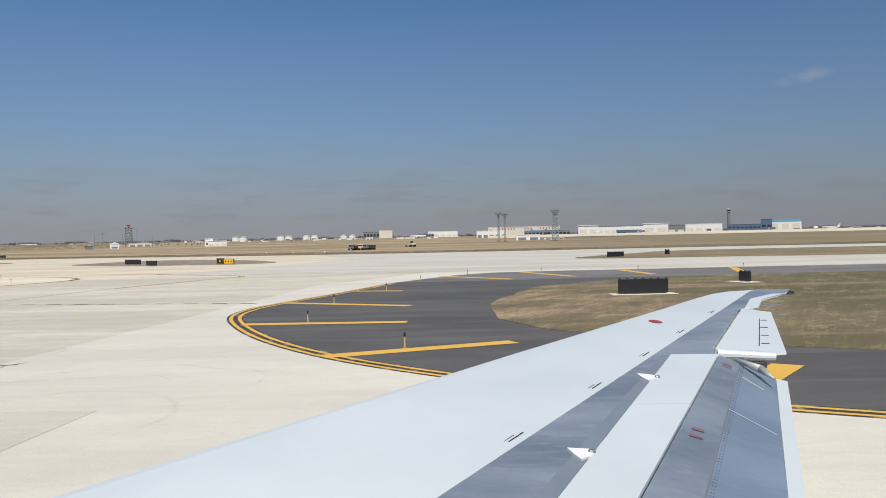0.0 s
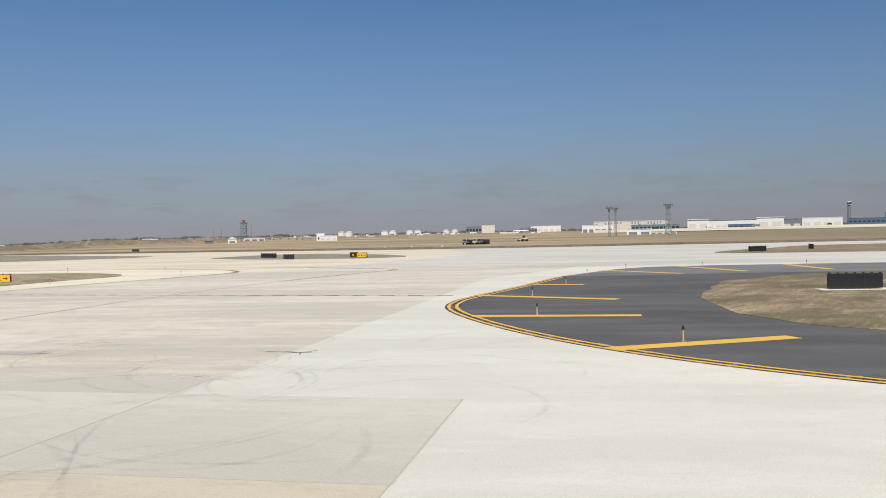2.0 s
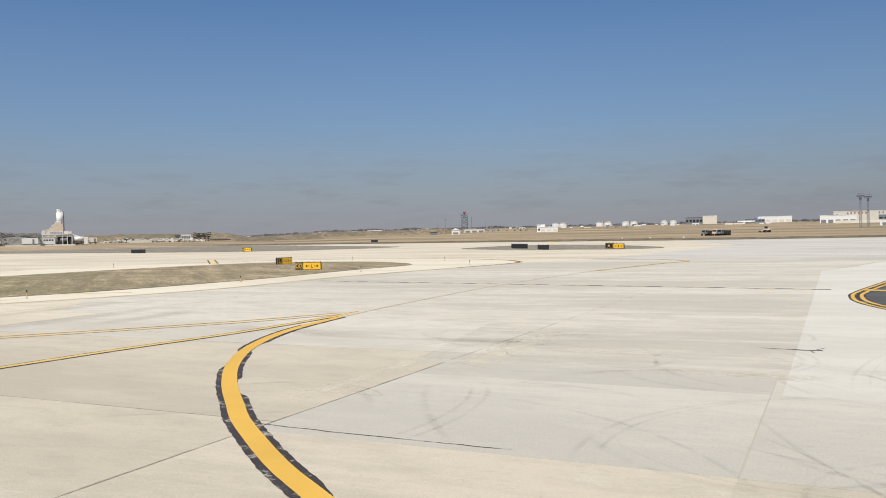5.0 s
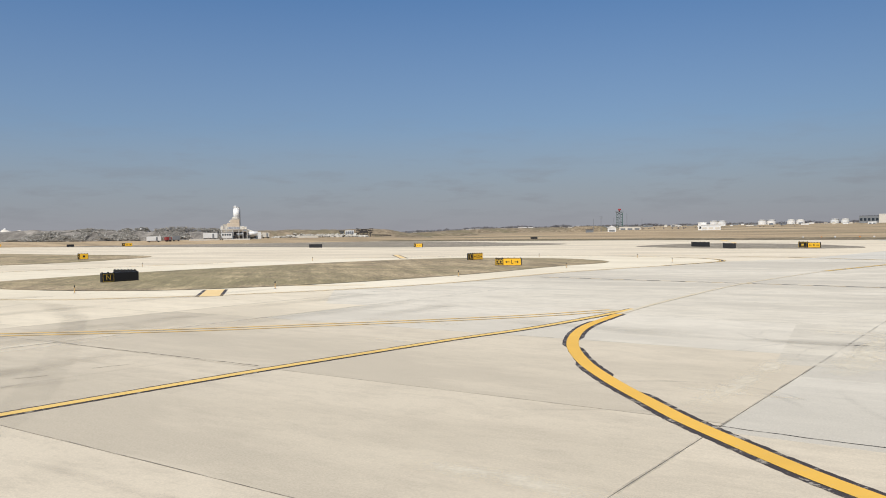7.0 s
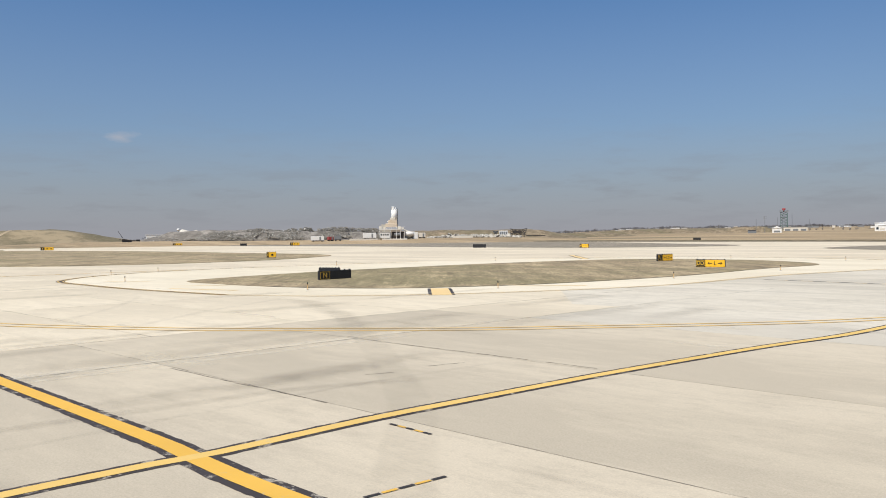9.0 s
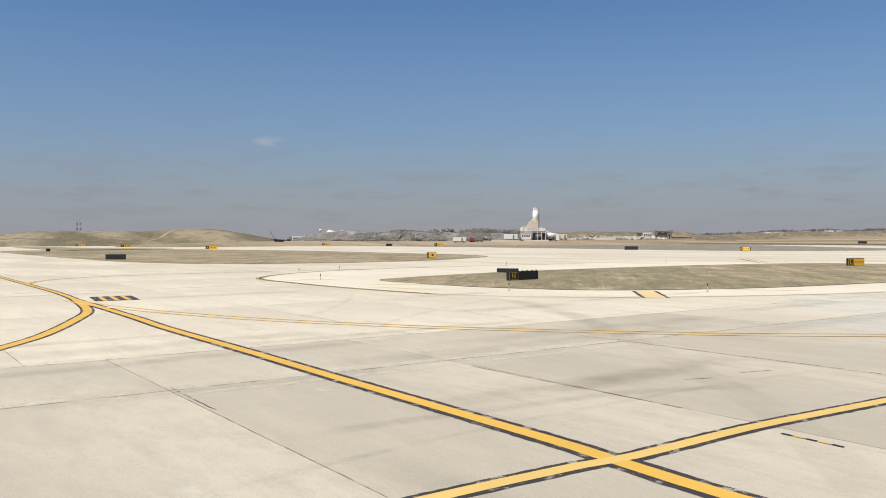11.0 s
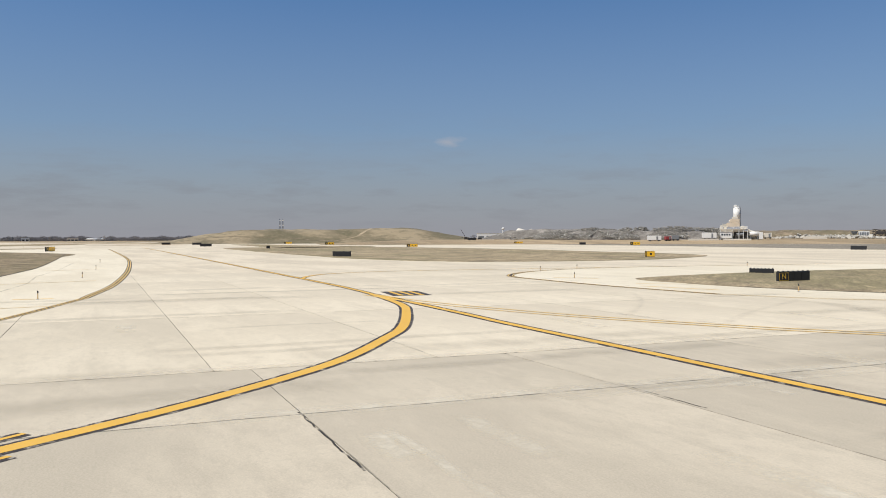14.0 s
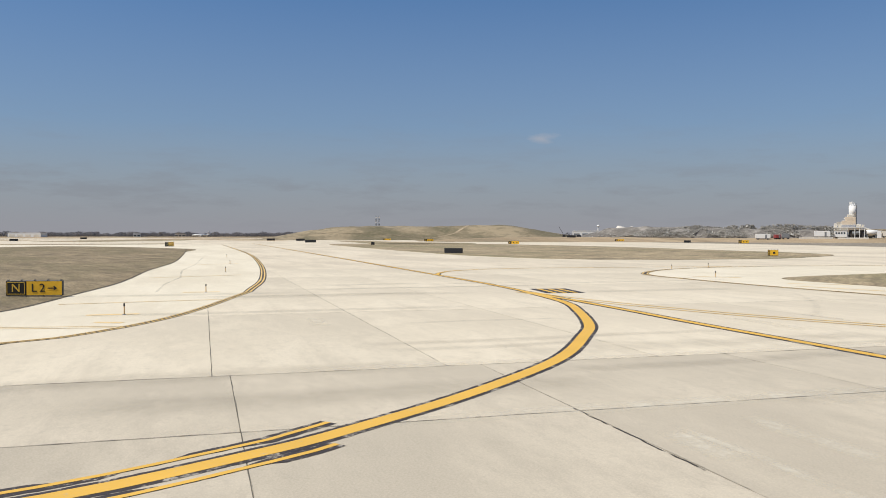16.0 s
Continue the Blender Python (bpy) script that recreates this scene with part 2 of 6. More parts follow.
M_GRASS = grass("dry spring grass", (0.335, 0.262, 0.155), (0.45, 0.355, 0.215), (0.225, 0.195, 0.095), (0.42, 0.325, 0.20), 5.0, along=132, long=0.14)
M_SOIL = grass("dark bare soil", (0.105, 0.085, 0.058), (0.15, 0.122, 0.082), (0.09, 0.078, 0.048), (0.13, 0.105, 0.07), 3.0)
M_LAWNWEST = grass("brown olive spring grass", (0.248, 0.190, 0.108), (0.320, 0.248, 0.145), (0.180, 0.148, 0.074), (0.290, 0.224, 0.134), 5.5, None, 1.0, along=14, long=0.2)
M_GREEN = grass("dry grass turning green", (0.275, 0.203, 0.118), (0.355, 0.268, 0.160), (0.100, 0.092, 0.036), (0.295, 0.217, 0.130), 6.0, (8, 20), 0.9, 64, 0.22)
M_DULL = grass("grey-brown trampled grass", (0.275, 0.235, 0.175), (0.345, 0.30, 0.23), (0.22, 0.195, 0.145), (0.33, 0.29, 0.225))
def field():
    k = Mat("straw coloured field", (0.4, 0.3, 0.18), 0.95)
    c = k.ramp(k.noise(0.010, 7, 0.66, (0.30, 1.0, 1)), (0.36, (0.155, 0.135, 0.070)), (0.46, (0.30, 0.225, 0.130)), (0.54, (0.40, 0.295, 0.175)), (0.66, (0.50, 0.385, 0.245)))
    c = k.mix(k.ramp(k.noise(0.045, 7, 0.7, (0.16, 1.0, 1)), (0.50, 0.0), (0.60, 0.75)), c, (0.20, 0.155, 0.090))
    c = k.mix(k.ramp(k.noise(0.09, 7, 0.72, (0.25, 1.0, 1)), (0.54, 0.0), (0.64, 0.6)), c, (0.50, 0.385, 0.24))
    sep, mr = k.n.new("ShaderNodeSeparateXYZ"), k.n.new("ShaderNodeMapRange")
    k.l.new(k.co, sep.inputs[0])
    k.l.new(sep.outputs[0], mr.inputs[0])
    mr.inputs[1].default_value, mr.inputs[2].default_value = 10, 150
    c = k.mix(k.mix(1.0, mr.outputs[0], k.ramp(k.noise(0.02, 6, 0.65, (0.3, 1, 1)), (0.38, 0.35), (0.56, 0.9)), "MULTIPLY"), c, (0.175, 0.150, 0.080))
    fine = k.noise(1.5, 6, 0.8, (0.5, 1.2, 1))
    c = k.mix(k.ramp(fine, (0.40, 0.45), (0.52, 0.0)), c, (0.16, 0.12, 0.07))
    k.colour(c)
    k.bump(fine, 0.6, 0.10)
    return k.m


M_FIELD = field()
M_VERGE = grass("dark rough verge grass", (0.17, 0.135, 0.08), (0.24, 0.19, 0.115), (0.12, 0.105, 0.05), (0.25, 0.19, 0.12), 1.5)
M_BANK = grass("brown earth bank", (0.20, 0.155, 0.10), (0.27, 0.215, 0.14), (0.15, 0.13, 0.075), (0.31, 0.24, 0.16), 1.2, None, 0.5)


def hill():
    k = Mat("grassy earth bank", (0.3, 0.24, 0.15), 0.95)
    c = k.ramp(k.noise(0.022, 6, 0.6, (0.6, 1.3, 3)), (0.42, (0.125, 0.108, 0.060)), (0.49, (0.215, 0.172, 0.105)), (0.56, (0.30, 0.24, 0.15)))
    c = k.mix(k.ramp(k.noise(0.09, 6, 0.65, (1, 1, 4)), (0.48, 0.0), (0.58, 0.65)), c, (0.150, 0.125, 0.075))
    c = k.mix(k.ramp(k.noise(0.5, 5, 0.7), (0.52, 0.0), (0.66, 0.3)), c, (0.36, 0.29, 0.19))
    k.colour(c)
    k.bump(k.noise(0.8, 5, 0.7), 0.3, 0.15)
    return k.m


M_HILL = hill()
M_TRACK = grass("worn earth track", (0.36, 0.285, 0.185), (0.42, 0.335, 0.225), (0.30, 0.24, 0.15), (0.40, 0.32, 0.21), 1.2, None, 0.4)



def plain(name, col, rough=0.6, metal=0.0, dirt=0.25, scale=3.0):
    k = Mat(name, col, rough, metal)
    n1, n2 = k.noise(scale, 6, 0.65), k.noise(scale * 11, 4, 0.6)
    c = k.mix(k.ramp(n1, (0.42, 0.0), (0.75, dirt)), col, tuple(0.5 * v for v in col))
    c = k.mix(k.ramp(n2, (0.5, 0.0), (0.8, dirt * 0.6)), c, tuple(min(1, 1.25 * v + 0.01) for v in col))
    k.colour(c)
    k.bump(n2, 0.08, 0.01)
    return k.m


M_SIGNBLK = plain("black sign housing", (0.018, 0.018, 0.02), 0.45)
M_FACEBLK = plain("black sign face", (0.02, 0.018, 0.015), 0.35)
M_FACEYEL = plain("yellow sign face", (0.92, 0.52, 0.03), 0.4, 0, 0.08)
M_LETTERY = plain("yellow legend", (0.80, 0.50, 0.06), 0.45, 0, 0.1)
M_LETTERK = plain("black legend", (0.02, 0.018, 0.015), 0.45)
M_STEEL = plain("galvanised steel", (0.35, 0.36, 0.37), 0.45, 0.7)
M_GREY = plain("grey painted steel", (0.22, 0.23, 0.24), 0.55, 0.2)
M_WHITE = plain("white painted wall", (0.78, 0.77, 0.74), 0.7, 0, 0.18, 0.15)
M_CREAM = plain("cream painted wall", (0.68, 0.63, 0.54), 0.7, 0, 0.2, 0.15)
M_BEIGE = plain("beige machine paint", (0.66, 0.55, 0.42), 0.6, 0, 0.3, 0.6)
M_BLUE = plain("blue cladding", (0.10, 0.15, 0.24), 0.5, 0.1, 0.2, 0.1)
M_LBLUE = plain("light blue roof edge", (0.16, 0.36, 0.52), 0.5, 0, 0.2, 0.1)
M_ROOF = plain("dark flat roof", (0.10, 0.10, 0.11), 0.8, 0, 0.3, 0.1)
M_GLASS = plain("dark window glass", (0.03, 0.04, 0.05), 0.12, 0, 0.2)
M_REDFADE = plain("faded red lettering", (0.50, 0.20, 0.15), 0.6, 0, 0.3)
M_MASTGREY = plain("weathered galvanised steel", (0.30, 0.32, 0.34), 0.5, 0.4, 0.3)
M_RED = plain("red paint", (0.34, 0.05, 0.05), 0.5, 0, 0.3)
M_ORANGE = plain("orange machine paint", (0.68, 0.24, 0.03), 0.5, 0, 0.3)
M_POST = plain("tan marker post", (0.62, 0.40, 0.17), 0.6, 0, 0.2)
M_RUBBER = plain("black rubber", (0.022, 0.022, 0.023), 0.8)
M_DARK = plain("dark rusty machinery", (0.06, 0.052, 0.048), 0.7, 0.2, 0.4)
M_TOWERGREEN = plain("dark green tower paint", (0.075, 0.135, 0.115), 0.6, 0.1, 0.3)


def rubble_mat(name, bright):
    k = Mat(name, (0.4, 0.38, 0.34), 0.9)
    c = k.ramp(k.island(), (0.0, (0.20, 0.185, 0.16)), (0.45, (0.285, 0.265, 0.23)), (0.88, (0.36, 0.34, 0.30)), (1.0, (0.62, 0.60, 0.55)))
    c = k.mix(k.ramp(k.noise(1.5, 5), (0.4, 0.0), (0.7, 0.4)), c, (0.16, 0.14, 0.11))
    c = k.mix(bright, c, (0.66, 0.62, 0.54))
    k.colour(c)
    k.bump(k.noise(5, 5), 0.5, 0.1)
    return k.m


M_RUBBLE = rubble_mat("broken concrete", 0.0)
M_PALERUBBLE = rubble_mat("pale broken concrete", 0.42)
M_DIRT = grass("dusty heap of fines", (0.21, 0.19, 0.165), (0.29, 0.265, 0.235), (0.15, 0.135, 0.115), (0.36, 0.33, 0.29), 1.5)


def twigs():
    k = Mat("haze-tinted leafless spring crowns", (0.1, 0.08, 0.06), 0.95)
    # distance haze is mixed into these twig colours: paler, bluish, low contrast
    c = k.ramp(k.island(), (0.0, (0.185, 0.178, 0.192)), (0.6, (0.215, 0.204, 0.212)), (1.0, (0.200, 0.200, 0.190)))
    k.colour(c)
    thru, mix = k.n.new("ShaderNodeBsdfTranslucent"), k.n.new("ShaderNodeMixShader")
    k.l.new(c, thru.inputs[0])
    mix.inputs[0].default_value = 0.5
    k.l.new(k.b.outputs[0], mix.inputs[1])
    k.l.new(thru.outputs[0], mix.inputs[2])
    k.l.new(mix.outputs[0], k.n["Material Output"].inputs[0])
    return k.m


M_TREE = twigs()


def wing_white():
    k = Mat("white wing paint", (0.61, 0.65, 0.655), 0.36)
    c = k.ramp(k.noise(0.7, 5, 0.6), (0.3, (0.57, 0.61, 0.618)), (0.7, (0.63, 0.67, 0.675)))
    c = k.mix(k.ramp(k.noise(9, 5, 0.7, (1, 0.2, 1)), (0.58, 0.0), (0.8, 0.15)), c, (0.45, 0.48, 0.5))
    k.colour(c)
    return k.m


def wing_metal():
    k = Mat("weathered grey wing panel", (0.2, 0.25, 0.31), 0.45, 0.25)
    c = k.ramp(k.noise(0.9, 6, 0.65, (1, 0.35, 1)), (0.38, (0.175, 0.210, 0.255)), (0.62, (0.285, 0.330, 0.380)))
    c = k.mix(k.ramp(k.noise(9, 6, 0.8, (1.5, 0.3, 1)), (0.53, 0.0), (0.70, 0.45)), c, (0.40, 0.44, 0.48))
    k.colour(c)
    k.rough(k.ramp(k.noise(3, 4), (0.3, 0.38), (0.7, 0.6)))
    return k.m


def flap_metal():
    k = Mat("blue-grey flap paint", (0.28, 0.34, 0.42), 0.4, 0.2)
    c = k.ramp(k.noise(0.8, 6, 0.65, (1, 0.4, 1)), (0.38, (0.19, 0.24, 0.315)), (0.62, (0.255, 0.31, 0.39)))
    c = k.mix(k.ramp(k.noise(10, 6, 0.8, (1.5, 0.25, 1)), (0.57, 0.0), (0.70, 0.35)), c, (0.46, 0.50, 0.55))
    k.colour(c)
    return k.m


# near-black colour that stands in for shade in the flap slot
M_SLOTSHADE = plain("black colour for slot shade", (0.012, 0.012, 0.013), 0.9)
M_SCUFF = plain("scuffed pale grey metal", (0.42, 0.44, 0.43), 0.5, 0.2, 0.5, 6)
M_WSTRIP = plain("dull blue-grey hinge strip", (0.20, 0.235, 0.275), 0.55, 0.1, 0.3)
M_SCRATCH = plain("bare bright scratch", (0.55, 0.58, 0.6), 0.4, 0.3, 0.2)
M_WWHITE, M_WGREY, M_WFLAP = wing_white(), wing_metal(), flap_metal()


# ---- mesh helpers ----
def link(name, bm, material, smooth=False):
    me = bpy.data.meshes.new(name)
    bm.normal_update()
    bm.to_mesh(me)
    bm.free()
    me.materials.append(material)
    if smooth:
        for p in me.polygons:
            p.use_smooth = True
    return new(name, me)


def part(name, bm, material, parent, label="", smooth=False):
    ob = link(name, bm, material, smooth)
    ob.parent = parent
    if label:
        ob["label"] = label
    return ob


def thing(name, label, category, m=None, group="", kind=""):
    ob = new(name)
    if m is not None:
        ob.matrix_world = m
    return tagged(ob, label, category, group, kind)


def box(bm, lx, ly, lz, x=0, y=0, z=0, m=None, bevel=0.0):
    """A box of these sizes whose base centre stands at x, y, z."""
    r = bmesh.ops.create_cube(bm, size=1)
    vs = r["verts"]
    bmesh.ops.scale(bm, vec=(lx, ly, lz), verts=vs)
    bmesh.ops.translate(bm, vec=(x, y, z + lz / 2), verts=vs)
    if m is not None:
        bmesh.ops.transform(bm, matrix=m, verts=vs)
    if bevel:
        es = list({e for v in vs for e in v.link_edges})
        bmesh.ops.bevel(bm, geom=es, offset=bevel, segments=1, affect="EDGES")
    return bm


def rod(bm, a, b, r, r2=None, sides=6):
    a, b = Vector(a), Vector(b)
    d = b - a
    q = d.to_track_quat("Z", "Y").to_matrix().to_4x4()
    vs = bmesh.ops.create_cone(bm, cap_ends=True, segments=sides, radius1=r, radius2=r if r2 is None else r2, depth=d.length)["verts"]
    bmesh.ops.transform(bm, matrix=Matrix.Translation((a + b) / 2) @ q, verts=vs)
    return bm


def B():
    return bmesh.new()


def spline(pts, step, closed=False):
    """Points along a smooth curve through pts."""
    P = [Vector((*p, 0)) for p in pts]
    n, out = len(P), []
    for i in range(n if closed else n - 1):
        p1, p2 = P[i], P[(i + 1) % n]
        p0 = P[i - 1] if closed or i else p1 * 2 - p2
        p3 = P[(i + 2) % n] if closed or i + 2 < n else p2 * 2 - p1
        k = max(2, int((p2 - p1).length / step))
        for j in range(k):
            t = j / k
            out.append(0.5 * (2 * p1 + (p2 - p0) * t + (2 * p0 - 5 * p1 + 4 * p2 - p3) * t * t + (3 * p1 - p0 - 3 * p2 + p3) * t ** 3))
    if not closed:
        out.append(P[-1])
    return out


def ribbon(bm, line, width, z, off=0.0, closed=False):
    n, rows = len(line), []
    for i, p in enumerate(line):
        a = line[(i - 1) % n] if closed or i else p
        b = line[(i + 1) % n] if closed or i < n - 1 else p
        d = (b - a).normalized()
        s = Vector((-d.y, d.x, 0))
        rows.append([bm.verts.new(p + s * (off + w) + Vector((0, 0, z))) for w in (-width / 2, width / 2)])
    for i in range(n if closed else n - 1):
        a, b = rows[i], rows[(i + 1) % n]
        bm.faces.new((a[0], b[0], b[1], a[1]))
    return bm


def sheet(line, z, depth=0.0, wobble=0.0, seed=0):
    """A flat patch inside a closed line, its edge a little uneven, with a rim down to its bed."""
    bm = B()
    vs = []
    for i, p in enumerate(line):
        w = Vector((noise.noise(p * 0.35 + Vector((seed, 0, 0))), noise.noise(p * 0.35 + Vector((0, seed, 7))), 0)) * wobble
        vs.append(bm.verts.new((p.x + w.x, p.y + w.y, z)))
    f = bm.faces.new(vs)
    f.normal_update()
    if f.normal.z < 0:
        f.normal_flip()
    if depth:
        low = [bm.verts.new((v.co.x, v.co.y, z - depth)) for v in vs]
        for i in range(len(vs)):
            j = (i + 1) % len(vs)
            bm.faces.new((vs[i], vs[j], low[j], low[i]))
    bmesh.ops.triangulate(bm, faces=[f])
    return bm


def sm(v):
    v = min(1.0, max(0.0, v))
    return v * v * (3 - 2 * v)


def ground_z(x, y):
    """The height of the land: level round the taxiways, rising slowly beyond them."""
    dx, dy = -(x + 20), y
    r, az = math.hypot(dx, dy), math.degrees(math.atan2(dx, dy))
    north = sm((38 - az) / 10) * sm((az + 110) / 20)
    r0 = 262 / max(0.35, math.cos(radians(az))) if az < 5 else 262 + 2.6 * (az - 5) ** 1.2
    west = sm((az - 30) / 8) * sm((74 - az) / 8)
    return north * 0.0074 * max(0, r - r0) + west * 2.4 * sm((r - 428) / 50)


# ---- ground ----
SU, SV = Vector((-0.9977, 0.068, 0)), Vector((0.068, 0.9977, 0))


def on(u, v):
    return SU * u + SV * v


def land():
    bm, rings = B(), []
    radii = [0.5] + [40 * 1.085 ** i for i in range(59)]
    for r in radii:
        ring = []
        for i in range(160):
            a = 2 * math.pi * i / 160
            x, y = -20 - r * math.sin(a), r * math.cos(a)
            wav = noise.noise(Vector((x, y, 0)) * 0.012) * min(1.2, max(0, r - 470) * 0.004)
            ring.append(bm.verts.new((x, y, ground_z(x, y) - 0.05 + wav)))
        rings.append(ring)
    for a, b in zip(rings, rings[1:]):
        for i in range(160):
            j = (i + 1) % 160
            bm.faces.new((a[i], a[j], b[j], b[i]))
    bm.faces.new(rings[0])
    ob = link("ground", bm, M_FIELD, True)
    tagged(ob, "open airfield land covered in straw-coloured dry grass", "ground", kind="structure")


land()

APRON = [(260.1, 255.0), (140.1, 257.9), (70.1, 262.0), (-0.0, 258.0), (-40.0, 264.8), (-108.4, 295.4), (-170.9, 315.8), (-226.8, 331.3), (-272.0, 345.6), (-321.8, 304.2), (-375.3, 247.6),
         (-470.3, 237.5), (-640.0, 287.2), (-1000.3, 327.1), (-1100.8, 327.1), (-1100.7, -153.3), (260.0, -150.0)]
pav = link("pavement", sheet([Vector((*p, 0)) for p in APRON], -0.014), M_CONC)
tagged(pav, "wide pale concrete taxiway pavement with faint stains", "pavement", kind="structure")

# edge of the dark shoulder: in from the east, round its nose and off to the north
NOSE = spline([(250.2, -0.6), (120.12, 2.16), (60.03, 4.52), (30.02, 8.00), (16.01, 11.48), (8.11, 15.10), (3.50, 17.89), (-0.30, 20.98), (-3.71, 24.84), (-6.70, 29.80), (-9.09, 35.49),
               (-10.30, 39.91), (-10.40, 43.62), (-9.80, 47.13), (-7.20, 56.83), (-4.50, 68.56)], 0.8)
PAD = NOSE + [Vector(p) for p in ((-2.00, 74.98, 0), (1.51, 83.00, 0), (5.01, 87.00, 0), (12.04, 88.63, 0), (60.25, 88.96, 0), (250.6, 89.6, 0))]
pad = link("road", sheet(PAD, 0.004, 0.02), M_ASPH)
tagged(pad, "dark new asphalt taxiway shoulder with yellow bars", "asphalt shoulder", kind="structure")


old = [Vector((*p, 0)) for p in ((-4.30, 69.57), (6.02, 70.23), (16.08, 71.21), (250.6, 75.1), (250.6, 89.6), (12.04, 88.63), (5.01, 87.00), (1.51, 83.00), (-2.00, 74.98))]
tagged(link("road", sheet(old, 0.0058), M_ASPH2), "older grey asphalt strip beside the taxiway", "asphalt shoulder", kind="structure")


def shoulder(pts, step=2.5):
    ob = link("pavement", sheet(spline(pts, step, True), 0.003), M_SHOULDER)
    return tagged(ob, "cream-white new concrete taxiway shoulder round a grass island", "pavement", kind="structure")


LOOP = [(-93.91, 25.83), (-85.10, 24.20), (-76.46, 23.70), (-66.90, 24.05), (-61.24, 26.38), (-55.03, 32.96), (-49.24, 45.40), (-47.46, 61.97), (-43.22, 77.24), (-40.77, 90.54), (-46.66, 100.37), (-59.40, 106.49),
        (-78.47, 106.86), (-92.73, 96.18), (-100.93, 76.75), (-104.35, 55.44), (-104.91, 43.84), (-101.34, 33.33)]
shoulder(LOOP)
EDGE = [(-50.89, -62.01), (-53.85, -36.01), (-56.85, -26.01), (-60.77, -20.01), (-62.58, -17.71), (-68.84, -14.22), (-82.10, -9.85), (-98.49, -6.75), (-131.81, -2.55), (-183.00, 2.28), (-259.8, 6.9), (-330.7, 10.7)]
ob = link("pavement", sheet(spline(EDGE, 2.5) + [Vector((-330.8, -62.4, 0))], 0.003), M_SHOULDER)
tagged(ob, "cream-white new concrete taxiway shoulder beside grass", "pavement", kind="structure")


def lawn(pts, step=2.0, z=0.02, wob=0.5, label="flat island of dry brown spring grass between taxiways", seed=1, mat=None):
    ob = link("lawn", sheet(spline(pts, step, True), z, 0.05, wob, seed), mat or M_GRASS)
    return tagged(ob, label, "grass", kind="structure")


LAWN_GREEN = [(2.21, 40.24), (2.60, 44.92), (3.90, 49.93), (6.51, 58.55), (9.04, 61.85), (14.16, 67.18), (19.91, 70.08), (30.57, 72.09), (60.21, 72.83), (120.31, 73.03), (240.7, 73.7), (240.3, 8.4), (120.13, 10.18), (60.05, 13.04),
      (30.02, 17.51), (18.02, 21.00), (12.62, 23.72), (10.21, 25.18), (4.71, 30.33), (3.41, 32.60), (2.51, 35.71)]
lawn(LAWN_GREEN, 1.2, 0.02, 0.35, "broad island of dry grass turning green beside asphalt", mat=M_GREEN)
LAWN_ISLAND = [(-84.08, 31.98), (-76.59, 30.48), (-70.22, 30.84), (-63.91, 32.98), (-59.90, 36.88), (-56.14, 44.71), (-53.46, 58.22), (-52.94, 73.33), (-51.62, 84.60), (-56.68, 92.41), (-65.70, 97.42),
      (-79.96, 94.80), (-86.13, 77.35), (-87.97, 59.33), (-87.34, 43.66)]
lawn(LAWN_ISLAND, 1.2, 0.02, 0.2, seed=2)
lawn([(-142.83, 96.94), (-132.21, 79.27), (-128.62, 65.00), (-130.67, 51.37), (-137.62, 41.25), (-158.11, 35.81), (-193.27, 36.74), (-265.6, 41.8), (-328.6, 48.7), (-350.6, 65.7), (-335.2, 105.5), (-257.3, 116.7),
      (-186.51, 108.82), (-158.19, 105.10)], 4, 0.03, 0.8, seed=3)
lawn([(-131.87, 181.59), (-167.37, 182.04), (-270.5, 205.8), (-448.2, 229.5), (-600.0, 259.3), (-600.0, 272.3), (-470.3, 229.5), (-385.3, 237.6), (-320.5, 287.8), (-272.1, 330.5), (-216.9, 311.3), (-158.2, 260.1), (-112.8, 215.9)], 5, 0.03, 0.8, seed=4, mat=M_DULL)
LAWN_WEST = [(-66.5, -24.3), (-72.3, -21.8), (-76.2, -20.7), (-82.6, -19.5), (-92.0, -17.7), (-100.0, -16.7), (-115.8, -15.2), (-124.2, -14.0), (-145.7, -11.5), (-200.7, -7.8), (-244.0, -5.4), (-296.2, -31.4), (-284.6, -52.0), (-161.85, -82.27), (-74.0, -62.06), (-60.5, -32.03)]
lawn(LAWN_WEST, 2, 0.02, 0.18, seed=5, mat=M_LAWNWEST)


def soil_edge(pts, step, width, z):
    """Dark bare soil where a lawn meets the concrete."""
    bm = B()
    frayed(bm, spline(pts, step), width, z, 0, width * 0.35)
    return tagged(link("trim", bm, M_SOIL), "dark bare soil edge of the lawn beside concrete", "soil", kind="structure")

lawn([(-79.70, 177.75), (-61.93, 157.29), (-50.33, 152.88), (-38.98, 150.75), (-32.81, 162.78), (-52.1, 200.1), (-74.0, 210.9)], 3, 0.03, 0.6, seed=6, mat=M_DULL)
lawn([(22.97, 142.31), (47.15, 133.06), (65.58, 128.98), (120.81, 127.54), (245.6, 127.1), (245.4, 205.6), (117.1, 205.0), (60.8, 202.2), (40.35, 176.17)], 4, 0.03, 0.8, seed=7, mat=M_LAWNWEST)
lawn([(-330.6, 72.7), (-420.7, 79.6), (-520.7, 92.6), (-520.7, 109.6), (-430.7, 107.6), (-350.2, 115.5)], 5, 0.03, 0.8, seed=8)
lawn([(-365.9, -61.8), (-370.8, -35.8), (-378.8, -7.3), (-356.0, -7.9), (-348.5, -34.4), (-341.0, -58.2), (-330.0, -100.0), (-358.0, -105.0)], 5, 0.03, 0.4, "narrow strip of dry grass between far taxiways", seed=9)
